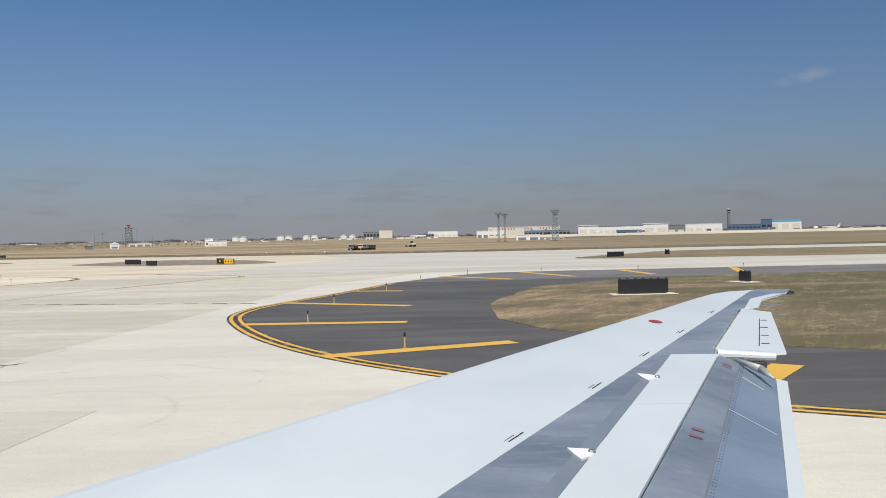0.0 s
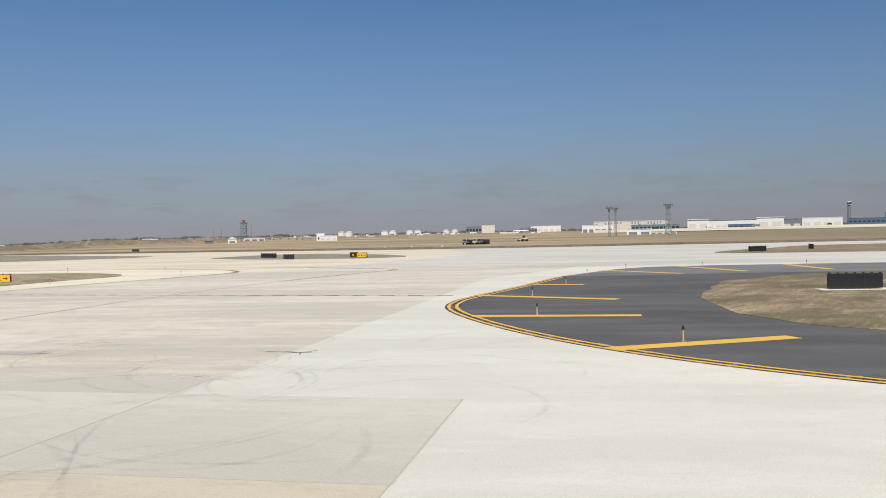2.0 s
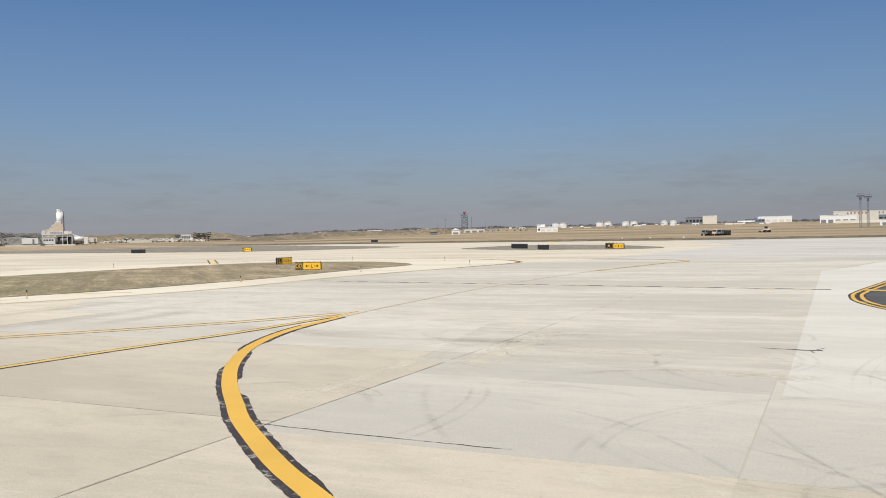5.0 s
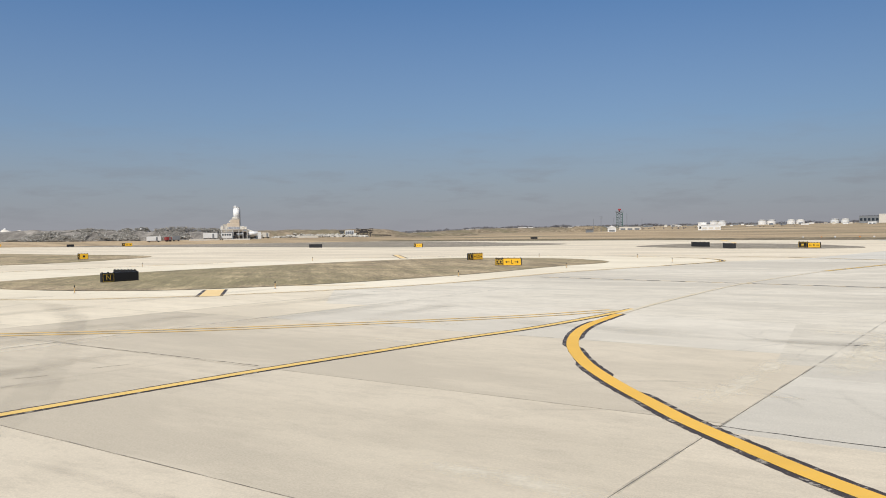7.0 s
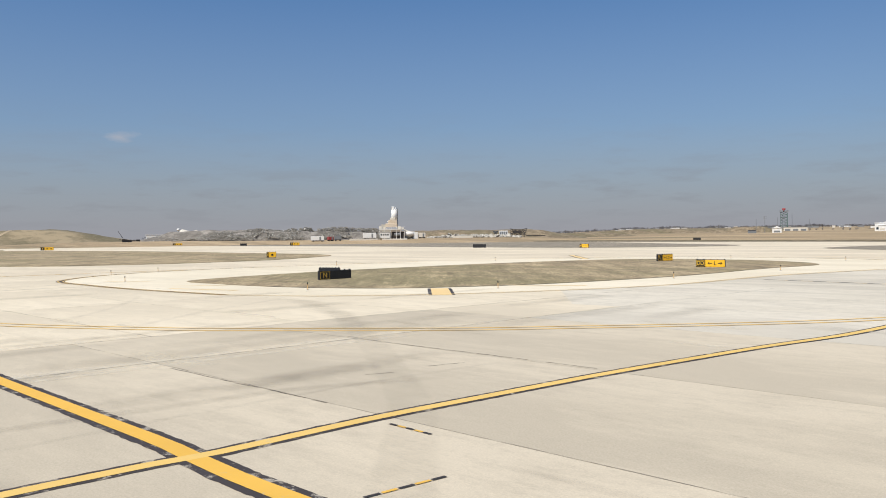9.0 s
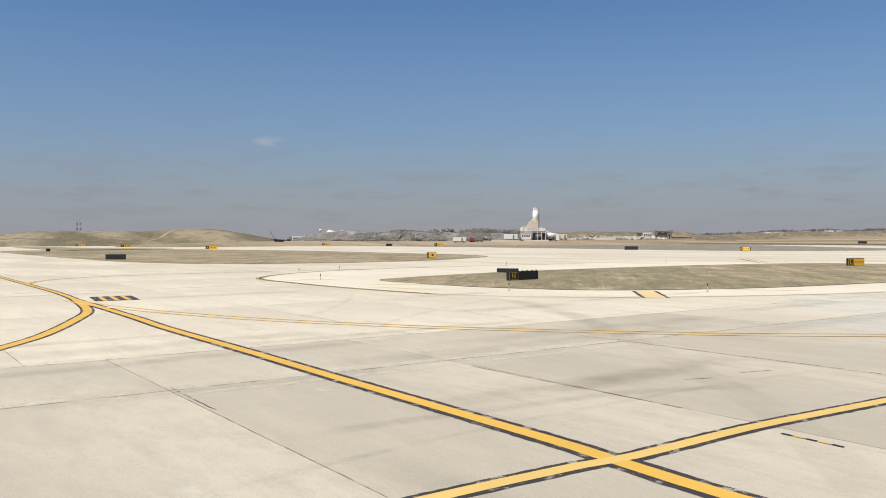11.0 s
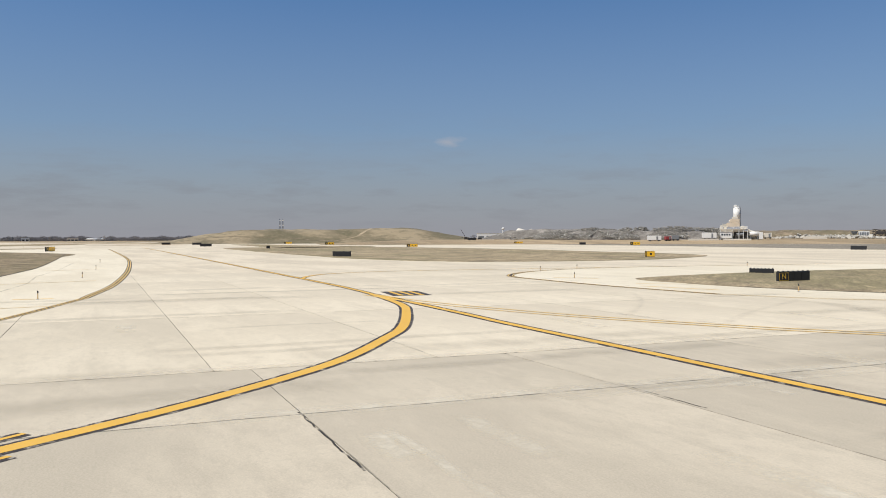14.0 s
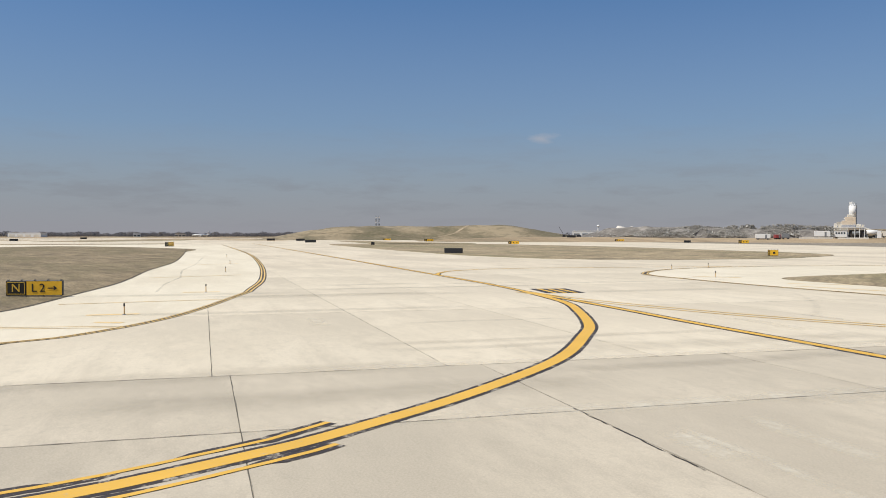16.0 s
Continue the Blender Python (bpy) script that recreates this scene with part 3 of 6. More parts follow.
lawn([(-514.0, -68.9), (-586.3, -48.5), (-657.0, -15.7), (-697.8, 23.3), (-585.2, 11.4), (-518.9, -15.8), (-473.2, -41.8), (-490.0, -62.0)], 6, 0.03, 0.8, seed=10)


def patch(pts, mat, z, label, smooth=False):
    ln_ = spline(pts, 1.5, True) if smooth else [Vector((*p, 0)) for p in pts]
    return tagged(link("pavement", sheet(ln_, z), mat), label, "pavement", kind="structure")


patch([(-13.81, 17.73), (-7.31, 17.25), (-8.40, 0.93), (-10.03, -20.49), (60.02, -19.00), (60.17, 60.26), (20.12, 90.37), (-1.99, 92.12), (-10.41, 68.03)], M_NEW, 0.0016, "smooth new white concrete pavement")


patch([(-9.2, 20.0), (-10.6, 40.0), (-10.41, 68.03), (-1.99, 92.9), (-34.3, 97.6), (-40.2, 89.0), (-42.9, 77.4), (-47.1, 62.0), (-48.9, 45.6), (-52.0, 38.0), (-46.0, 30.0), (-24.0, 30.0), (-23.0, 20.0)], M_EAST, 0.0008, "neutral pale concrete pavement with long grey stains")
patch([(-34.01, 97.88), (-1.99, 93.13), (8.02, 90.00), (260.5, 90.9), (260.1, 254.5), (140.1, 257.4), (70.1, 261.0), (-0.0, 257.5), (-40.0, 262.8), (-19.82, 177.86)], M_FARGREY, 0.0012, "weathered grey concrete taxiway beyond the asphalt")


def band(bm, pts, width, z):
    """A flat strip with coordinates from 0 to 1 across and along it."""
    uv = bm.loops.layers.uv.verify()
    n, prev = len(pts), None
    for i, p in enumerate(pts):
        d = (pts[min(n - 1, i + 1)] - pts[max(0, i - 1)]).normalized()
        o = Vector((-d.y, d.x, 0)) * width / 2
        cur = (bm.verts.new((p.x + o.x, p.y + o.y, z)), bm.verts.new((p.x - o.x, p.y - o.y, z)), i / (n - 1))
        if prev:
            f = bm.faces.new((prev[0], prev[1], cur[1], cur[0]))
            for loop, c in zip(f.loops, ((0, prev[2]), (1, prev[2]), (1, cur[2]), (0, cur[2]))):
                loop[uv].uv = c
        prev = cur


def marks():
    rnd = random.Random(5)
    for _ in range(46):
        u, v = rnd.uniform(9, 23.5), rnd.uniform(10.5, 26)
        p = on(u, v)
        a, bend, n = rnd.uniform(0, 6.3), rnd.choice((-1, 1)) * rnd.uniform(0.03, 0.22), rnd.randint(8, 20)
        pts = []
        for i in range(n):
            pts.append(p.copy())
            p, a = p + Vector((0.5 * math.cos(a), 0.5 * math.sin(a), 0)), a + bend * rnd.uniform(0.6, 1.2)
        bm = B()
        band(bm, pts, rnd.uniform(0.10, 0.26), 0.0052 + rnd.random() * 0.0006)
        if rnd.random() < 0.5:
            band(bm, [q + Vector((0.35, 0.1, 0)) for q in pts], rnd.uniform(0.08, 0.16), 0.0046 + rnd.random() * 0.0005)
        part("tyre_mark", bm, M_TYRE, pav)
    for _ in range(5):
        x, y = rnd.uniform(-62, -28), rnd.uniform(-14, 24)
        a, n = rnd.choice((0.0, 1.57, 2.4)) + rnd.uniform(-0.2, 0.2), rnd.randint(8, 22)
        bend = rnd.uniform(-0.02, 0.02)
        pts = []
        for i in range(n):
            pts.append(Vector((x, y, 0)))
            x, y, a = x + 0.9 * math.cos(a), y + 0.9 * math.sin(a), a + bend
        bm = B()
        band(bm, pts, rnd.uniform(0.3, 0.7), 0.0045 + rnd.random() * 0.0008)
        part("tyre_mark", bm, M_TYRE, pav)
    st = B()
    for path, w in ((((-39.61, -0.97), (-39.48, 1.42), (-39.04, 4.18), (-38.57, 7.05), (-36.77, 10.80)), 0.7),
                    (((-61.32, 24.71), (-53.17, 20.68), (-46.61, 16.57)), 1.6), (((-45.61, -3.99), (-45.03, 1.07), (-44.36, 6.09)), 1.6)):
        band(st, spline(path, 0.6), w, 0.0038)
    wide = B()
    band(wide, spline([(-53, 21), (-49.5, 18.4), (-42.7, 13.5), (-36, 8.2), (-34, 6.25), (-32.9, 5.05), (-30, 1.8), (-28, -1)], 0.6), 1.05, 0.0042)
    part("tyre_mark", wide, M_WIDE, pav, "broad grey tyre band")
    for _ in range(34):
        x, y, w = rnd.uniform(-92, -12), rnd.uniform(-16, 44), rnd.uniform(0.6, 2.4)
        n = rnd.randint(8, 22)
        side = x < -38
        way = Vector((0.04, 0.9, 0)) if side else Vector((-0.6, 0.045, 0))
        nrm = Vector((-way.y, way.x, 0)).normalized()
        band(st, [Vector((x, y, 0)) + way * (i - n / 2) + nrm * 0.3 * noise.noise(Vector((i * 0.25, x, y))) for i in range(n)], w, 0.0030 + rnd.random() * 0.0007)
    tagged(link("stains", st, M_STAIN), "faint grey stains along the concrete lanes", "stains", kind="structure")
    pale = B()
    for u, v0, v1, w in ((45.39, -19, 21, 1.0), (51.54, -17, 8, 0.7), (44.54, -6, 14, 0.5), (22.6, 17, 27, 1.3), (24.3, 12, 20, 0.8)):
        band(pale, [on(u + 0.12 * noise.noise(Vector((v0 + i, u, 0)) * 0.4), v0 + (v1 - v0) * i / 40) for i in range(41)], w, 0.0041)
    for _ in range(22):
        x, y, n = rnd.uniform(-64, -12), rnd.uniform(-12, 32), rnd.randint(6, 14)
        band(pale, [Vector((x - i * 0.4, y + 0.03 * i + 0.15 * noise.noise(Vector((i * 0.3, x, y))), 0)) for i in range(n)], rnd.uniform(0.3, 1.0), 0.0026 + rnd.random() * 0.0003)
    tagged(link("stains", pale, M_PALEFILM), "pale scrubbed streaks along the concrete joints", "stains", kind="structure")
    for path, w in ((((-14.22, 24.71), (-13.51, 24.51), (-13.01, 24.36), (-12.51, 25.15)), 0.035), (((-13.01, 24.36), (-12.91, 23.86)), 0.035), (((-46.08, -7.87), (-44.28, -7.99), (-42.89, -8.11), (-41.41, -8.20)), 0.04),
                    (((-44.98, 14.49), (-42.48, 14.18), (-37.99, 13.96), (-34.51, 13.76)), 0.035), (((-43.62, 7.02), (-40.70, 6.84), (-37.07, 6.68)), 0.03), (((-38.73, 9.48), (-38.33, 10.41)), 0.03),
                    (((-38.41, 11.43), (-37.94, 12.69)), 0.03), (((-37.27, 6.67), (-36.66, 6.62)), 0.09), (((-45.75, -0.34), (-42.47, -0.56)), 0.03), (((-23.63, 12.65), (-21.43, 12.41), (-17.56, 12.12)), 0.03)):
        pts = []
        for p, q in zip(path, path[1:]):
            n = max(4, int(math.dist(p, q) / 0.22))
            for i in range(n):
                t = i / n
                pts.append(Vector((p[0] + (q[0] - p[0]) * t + rnd.uniform(-0.02, 0.02), p[1] + (q[1] - p[1]) * t + rnd.uniform(-0.02, 0.02), 0)))
        cr_ = B()
        band(cr_, pts, w, 0.0062)
        part("crack", cr_, M_CRACK, pav)
    cr_ = B()
    band(cr_, [Vector((x + rnd.uniform(-0.2, 0.2), y, 0)) for x, y in ((-84.0, -15.0), (-92.0, -14.3), (-101.0, -12.9), (-114.0, -12.2), (-131.0, -10.0), (-160.0, -7.2))], 0.16, 0.0062)
    part("crack", cr_, M_SEALFAINT, pav, "faint wandering crack")
    cr_ = B()
    band(cr_, [Vector((-13.6, 24.6, 0)), Vector((-13.1, 24.45, 0)), Vector((-12.7, 24.5, 0))], 0.13, 0.0064)
    part("spalled_corner", cr_, M_CRACK, pav)


marks()

# ---- painted lines ----
LAID = []


def frayed(bm, ln, width, z, off, fray, patchy=0.0):
    """A painted strip whose edges wander a little, or by the amount patchy in long worn stretches."""
    prev = None
    for a, b in zip(ln, ln[1:]):
        n = max(1, min(7, int((b - a).length / 0.12)))
        d = (b - a).normalized()
        o = Vector((-d.y, d.x, 0))
        for i in range(n + (b is ln[-1])):
            p = a + (b - a) * i / n + o * off
            e = [width / 2 + fray * (0.5 * noise.noise(p * 5 + Vector((7 * k, 0, 0))) + noise.noise(p * 23 + Vector((0, 5 * k, 0)))) for k in (1, 2)]
            if patchy:
                e = [v - patchy * min(1.0, max(0.0, 8 * (noise.noise(p * 0.30 + Vector((0, 0, 9 * k + 4))) - 0.13))) for k, v in enumerate(e)]
            cur = [bm.verts.new((p.x + o.x * e[0], p.y + o.y * e[0], z)), bm.verts.new((p.x - o.x * e[1], p.y - o.y * e[1], z))]
            if prev:
                bm.faces.new((prev[0], prev[1], cur[1], cur[0]))
            prev = cur


def line(pts, width, black=0.0, label="yellow taxiway centre line edged in black", step=0.8, mat=None, offs=(0.0,), closed=False, patchy=False):
    LAID.append(label)
    z = 0.0095 + 0.0004 * (len(LAID) % 12)
    ln = spline(pts, step, closed) if not isinstance(pts[0], Vector) else pts
    bm = B()
    for o in offs:
        ribbon(bm, ln, width, z, o, closed)
    ob = link("taxiway_line", bm, mat or M_YEL)
    tagged(ob, label, "painted line", kind="structure")
    if black:
        bk = B()
        full, mid = max(offs) - min(offs) + width + 2 * black, (max(offs) + min(offs)) / 2
        if closed or len(ln) > 160:
            ribbon(bk, ln, full, z * 0.25 + 0.0035, mid, closed)
        else:
            frayed(bk, ln, full, z * 0.25 + 0.0035, mid, black * 0.22, black if patchy else 0.0)
        part("black_outline", bk, M_BLKWORN, ob, "worn black outline")
    return ob


def bar(a, b, width, black=0.0, mat=None):
    a, b = Vector((*a, 0)), Vector((*b, 0))
    return line([a, (a + b) / 2, b], width, black, "broad yellow bar painted across the shoulder", mat=mat)


soil_edge(LAWN_WEST[:11], 1.0, 0.19, 0.026)
soil_edge(LAWN_ISLAND[1:9], 1.0, 0.15, 0.026)
W = 0.32
line([(-372.6, 26.4), (-253.5, 18.7), (-155.62, 12.05), (-98.26, 7.93), (-84.99, 6.94), (-77.46, 6.04)], W, 0.14, step=4)
line([(-77.46, 6.04), (-69.32, 4.44), (-64.58, 2.63), (-59.45, 0.21), (-56.62, -1.60), (-52.17, -4.92), (-48.46, -8.92), (-46.02, -12.20), (-44.75, -14.28), (-43.22, -18.00), (-42.22, -25.00)], 0.41, 0.115)
line([(-46.1, -12.3), (-45.42, -13.19), (-44.75, -14.28), (-43.22, -18.00), (-42.22, -25.00)], 0.13, 0.13, "yellow dashes beside the taxiway centre line", offs=(-0.58,), patchy=True)
line([(-45.42, -13.19), (-44.75, -14.28), (-43.22, -18.00), (-42.22, -25.00)], 0.13, 0.13, "yellow dashes beside the taxiway centre line", offs=(0.56,), patchy=True)
line([(-76.95, 5.99), (-64.4, 4.95), (-58.6, 4.35), (-50.8, 3.82), (-47.1, 3.53), (-44.5, 3.32), (-41, 3.07), (-38.2, 2.87), (-36.05, 2.7), (-33.8, 2.4), (-29, 2.1), (-20, 1.6), (-5, 0.7)], 0.36, 0.15)
line([(-31.1, 33), (-31.35, 29.5), (-31.95, 24.6), (-32.9, 20.5), (-33.6, 16.6), (-34.2, 12.9), (-34.7, 8.8), (-35.0, 6.0), (-35.1, 3.0), (-35.4, 0.5), (-35.9, -10)], 0.30, 0.11, mat=M_YELMID)
line([(-2, 0.4), (-8, 2.2), (-14, 5.2), (-17.8, 7.75), (-19.95, 9.48), (-21.0, 10.4), (-22.2, 11.6), (-23.3, 12.75), (-24.2, 13.85), (-25.8, 15.85), (-27.6, 18.5), (-29.25, 21.8), (-30.4, 25.7), (-30.9, 30.5)], 0.37, 0.125, patchy=True)
line([(-30.9, 30.5), (-31.0, 37), (-30.60, 50.23), (-29.33, 60.94), (-27.97, 69.77)], 0.24, 0.0, "yellow taxiway line worn almost away", mat=M_YELGHOST)
line([(-27.97, 69.77), (-24.30, 84.06), (-22.18, 90.84), (-25.81, 96.03), (-36.05, 104.00)], 0.34, 0.12, "yellow taxiway line with dark edges round a bend", mat=M_YELMID)
line([(-36.05, 104.00), (-47.63, 109.58), (-61.42, 114.61)], 0.26, 0.0, "faded yellow taxiway line", mat=M_YELPALE)
line([(-76.95, 5.64), (-69.9, 6.06), (-60.5, 8.3), (-53.2, 11.5), (-49.5, 13.8), (-46.1, 16.3), (-43, 18.7), (-40, 21.7), (-36.3, 25.5), (-33.5, 28.9), (-31.6, 32)], 0.17, 0.0, "thin double yellow lead-off line", offs=(-0.36, 0.36), mat=M_YELWORN)
line([(-98.26, 7.93), (-102.11, 9.65), (-106.19, 13.08), (-108.83, 20.18), (-107.89, 32.31), (-105.95, 44.87)], W, 0.1, "yellow taxiway line branching off in a curve")
line(NOSE, 0.17, 0.11, "double yellow taxiway edge line along asphalt", offs=(-0.44, -0.05))
line(LOOP[-4:] + LOOP[:4], 0.12, 0.08, "double yellow taxiway edge line with black edges", offs=(-0.2, 0.2), mat=M_YELWORN)
line(LOOP[3:5], 0.10, 0.0, "faded double yellow taxiway edge line", offs=(-0.2, 0.2), mat=M_YELPALE)
line(LOOP[4:9], 0.12, 0.0, "faded double yellow taxiway edge line", offs=(-0.2, 0.2), mat=M_YELPALE)
line(LOOP[8:14], 0.14, 0.08, "double yellow taxiway edge line with black edges", offs=(-0.2, 0.2), mat=M_YELWORN)
line(LOOP[13:16], 0.12, 0.0, "faded double yellow taxiway edge line", offs=(-0.2, 0.2), mat=M_YELPALE)
line(EDGE[:7], 0.085, 0.06, "worn double yellow taxiway edge line with black edges", offs=(-0.11, 0.11), mat=M_YELWORN)
line(EDGE[6:], 0.12, 0.10, "double yellow taxiway edge line with black edges", offs=(-0.125, 0.125), mat=M_YELWORN)
for a, b in (((-3.71, 24.84), (2.30, 27.49)), ((-8.69, 35.49), (-1.60, 35.12)), ((-9.40, 48.12), (-1.80, 44.03)), ((-6.30, 58.53), (-2.90, 57.69)), ((-0.29, 80.70), (5.92, 71.64)),
             ((8.12, 87.17), (11.76, 74.44)), ((18.71, 87.55), (19.19, 75.24)), ((30.70, 87.64), (27.45, 75.81)), ((50.31, 87.45), (45.21, 76.32)), ((5.61, 16.79), (8.91, 21.47))):
    bar(a, b, 0.82)
for a, b, w in (((-65.79, -20.92), (-64.69, -16.41), 0.11), ((-65.28, -20.92), (-64.19, -16.41), 0.11), ((-76.03, -19.63), (-76.70, -11.84), 0.2), ((-101.02, -15.26), (-103.73, -7.86), 0.25), ((-129.06, -11.48), (-132.68, -4.87), 0.3),
                ((-69.71, -18.02), (-69.62, -15.92), 0.45), ((-83.01, -13.53), (-82.73, -11.44), 0.5), ((-66.50, -17.52), (-66.00, -16.51), 0.35), ((-75.89, 25.53), (-69.89, 26.93), 0.35), ((-78.33, 27.16), (-75.49, 30.29), 0.3),
                ((-60.44, 39.50), (-53.21, 42.80), 0.4), ((-89.19, 27.26), (-85.88, 29.45), 0.4), ((-63.7, 202.5), (-70.0, 228.1), 1.1), ((-76.8, 250.5), (-91.7, 306.4), 1.9)):
    bar(a, b, w, 0.0, M_YELPALE)


def dashes():
    tan, bm = B(), B()

    def at(x):
        return Vector((x, 48.1 - (x + 10) * 0.2, 0))
    ribbon(tan, [at(-11), at(-25), at(-46)], 0.16, 0.012)
    x = -11.0
    while x > -46:
        ribbon(bm, [at(x), at(x - 0.95)], 0.2, 0.014)
        x -= 1.8
    ob_ = tagged(link("taxiway_line", tan, M_YELPALE), "faded line with black dashes across the concrete", "painted line", kind="structure")
    part("black_dashes", bm, M_BLK, ob_, "row of black dashes")


dashes()


def joint_dashes(a, b, n):
    a, b = Vector((*a, 0)), Vector((*b, 0))
    ye, bk = B(), B()
    for i in range(n):
        p, q = a + (b - a) * i / n, a + (b - a) * (i + 0.9) / n
        ribbon(bk if i % 2 == 0 else ye, [p, (p + q) / 2, q], 0.07, 0.0125)
    ob = tagged(link("taxiway_marking", ye, M_YEL), "short yellow and black dashes along a joint", "painted marking", kind="structure")
    part("black_dashes", bk, M_BLK, ob)


joint_dashes((-34.40, 6.11), (-33.25, 5.99), 5)
joint_dashes((-31.62, 2.91), (-31.43, 4.33), 5)


def ladder(cx, cy, ang, lx, ly, n, label):
    """A framed box of yellow bars painted on the concrete."""
    m = pose(cx, cy, 0, 0, 0, ang)
    bk, ye = B(), B()
    for bm, z, grow in ((bk, 0.010, 1), (ye, 0.015, 0)):
        for i in range(1 if grow else n):
            w = lx + 0.5 if grow else lx / n * 0.42
            c = 0 if grow else (i + 0.5) * lx / n - lx / 2
            q = [m @ Vector((c + sx * w / 2, sy * (ly / 2 + 0.15 * grow), z)) for sx, sy in ((-1, -1), (1, -1), (1, 1), (-1, 1))]
            bm.faces.new([bm.verts.new(v) for v in q])
    ob = tagged(link("taxiway_marking", ye, M_YEL), label, "painted marking", kind="structure")
    part("black_outline", bk, M_BLKWORN, ob, "black painted ground of the marking")


ladder(-76.9, 8.05, 79, 1.9, 3.7, 3, "yellow bars in a black painted box beside the line")
for a, b, w in (((-55.58, 31.10), (-59.78, 35.50), 1.15), ((-85.4, 94.2), (-98.6, 110.9), 0.86)):
    va, vb = Vector((*a, 0)), Vector((*b, 0))
    line([va, (va + vb) / 2, vb], w, 0.2, "broad faded yellow block edged in black on concrete", mat=M_YELPALE)


# ---- guidance signs ----
def letters(txt, size, depth=0.012):
    cu = bpy.data.curves.new("legend", "FONT")
    cu.body, cu.size, cu.align_x, cu.align_y, cu.extrude = txt, size, "CENTER", "CENTER", depth
    tmp = new("legend", cu)
    bpy.context.view_layer.update()
    me = bpy.data.meshes.new_from_object(tmp.evaluated_get(bpy.context.evaluated_depsgraph_get()))
    bpy.data.objects.remove(tmp)
    bm = B()
    bm.from_mesh(me)
    bpy.data.meshes.remove(me)
    return bm


def arrow(size, flip):
    bm = B()
    s = -1 if flip else 1
    pts = [(-0.5, -0.07), (0.2, -0.07), (0.05, -0.26), (0.2, -0.26), (0.5, 0.0), (0.2, 0.26), (0.05, 0.26), (0.2, 0.07), (-0.5, 0.07)]
    f = bm.faces.new([bm.verts.new((s * x * size, y * size, 0.012)) for x, y in pts])
    f.normal_update()
    if f.normal.z < 0:
        f.normal_flip()
    return bm


def sign(a, b, h, panels, label, lugs=6, pad_w=0.0, base=None):
    """A lit guidance sign from a to b, seen from its face. panels: share of the width, colour, legend."""
    a, b = Vector((*a, 0)), Vector((*b, 0))
    w, mid = (b - a).length, (a + b) / 2
    zg = ground_z(mid.x, mid.y) if base is None else base
    ang = math.degrees(math.atan2(b.y - a.y, b.x - a.x))
    top = thing("guidance_sign", label, "airfield sign", pose(mid.x, mid.y, zg, 0, 0, ang), "airfield guidance signs")
    leg_h, d = 0.08, 0.26
    bm = box(B(), w, d, h - leg_h, 0, 0, leg_h, bevel=0.02)
    part("housing", bm, M_SIGNBLK, top, "black metal housing")
    n = max(2, round(w / 0.9) + 1)
    for i in range(n):
        x = -w / 2 + 0.12 + i * (w - 0.24) / (n - 1)
        part("leg", rod(B(), (x, 0, 0), (x, 0, leg_h + 0.02), 0.035), M_STEEL, top)
    for i in range(lugs):
        x = -w / 2 + 0.1 + i * (w - 0.2) / max(1, lugs - 1)
        part("lug", box(B(), 0.09, d * 0.6, 0.06, x, 0, h, bevel=0.01), M_SIGNBLK, top)
    for i in range(1, n - 1):
        x = -w / 2 + 0.12 + i * (w - 0.24) / (n - 1)
        part("rib", box(B(), 0.035, 0.02, h - leg_h - 0.06, x, -d / 2 - 0.008, leg_h + 0.03), M_SIGNBLK if panels else M_RUBBER, top)
    x = -w / 2
    for share, tone, legend in panels:
        pw = w * share
        fm = M_FACEYEL if tone == "y" else M_FACEBLK
        part("face", box(B(), pw - 0.05, 0.02, h - leg_h - 0.08, x + pw / 2, -d / 2 - 0.012, leg_h + 0.04), fm, top, "yellow face panel" if tone == "y" else "black face panel")
        lm = M_LETTERK if tone == "y" else M_LETTERY
        up = (h + leg_h) / 2
        m = pose(x + pw / 2, -d / 2 - 0.026, up, 90, 0, 0)
        if tone == "k":
            fr = B()
            for sx, sz, lx, lz in ((0, -1, pw - 0.12, 0.03), (0, 1, pw - 0.12, 0.03), (-1, 0, 0.03, h - leg_h - 0.16), (1, 0, 0.03, h - leg_h - 0.16)):
                box(fr, lx, 0.008, lz, x + pw / 2 + sx * (pw / 2 - 0.075), -d / 2 - 0.026, up - lz / 2 + sz * ((h - leg_h) / 2 - 0.095))
            part("border", fr, lm, top, "thin yellow border")
        size, k = (h - leg_h) * 0.78, len(legend)
        adv = [pw / (k + 0.35) if c_ == "|" else size * (1.0 if c_ in "<>" else 0.68) for c_ in legend]
        fit = min(1.0, (pw - 0.2) / max(0.01, sum(adv)))
        size, adv = size * fit, [v * fit for v in adv]
        for i, ch in enumerate(legend):
            cx = sum(adv[:i]) + adv[i] / 2 - sum(adv) / 2
            if ch in "<>":
                g = arrow(size * 0.75, ch == "<")
            elif ch == "|":
                g = box(B(), pw / k * 0.26, size * 0.42, 0.012, 0, 0, 0)
            else:
                g = letters(ch, size)
            bmesh.ops.transform(g, matrix=m @ Matrix.Translation((cx, 0, 0)), verts=g.verts)
            part("legend", g, lm, top)
        x += pw
    if pad_w:
        part("base_slab", box(B(), w + 2 * pad_w, 1.5, 0.05, 0, 0.0, -0.02, bevel=0.01), M_SHOULDER, top, "white concrete base slab")
    return top


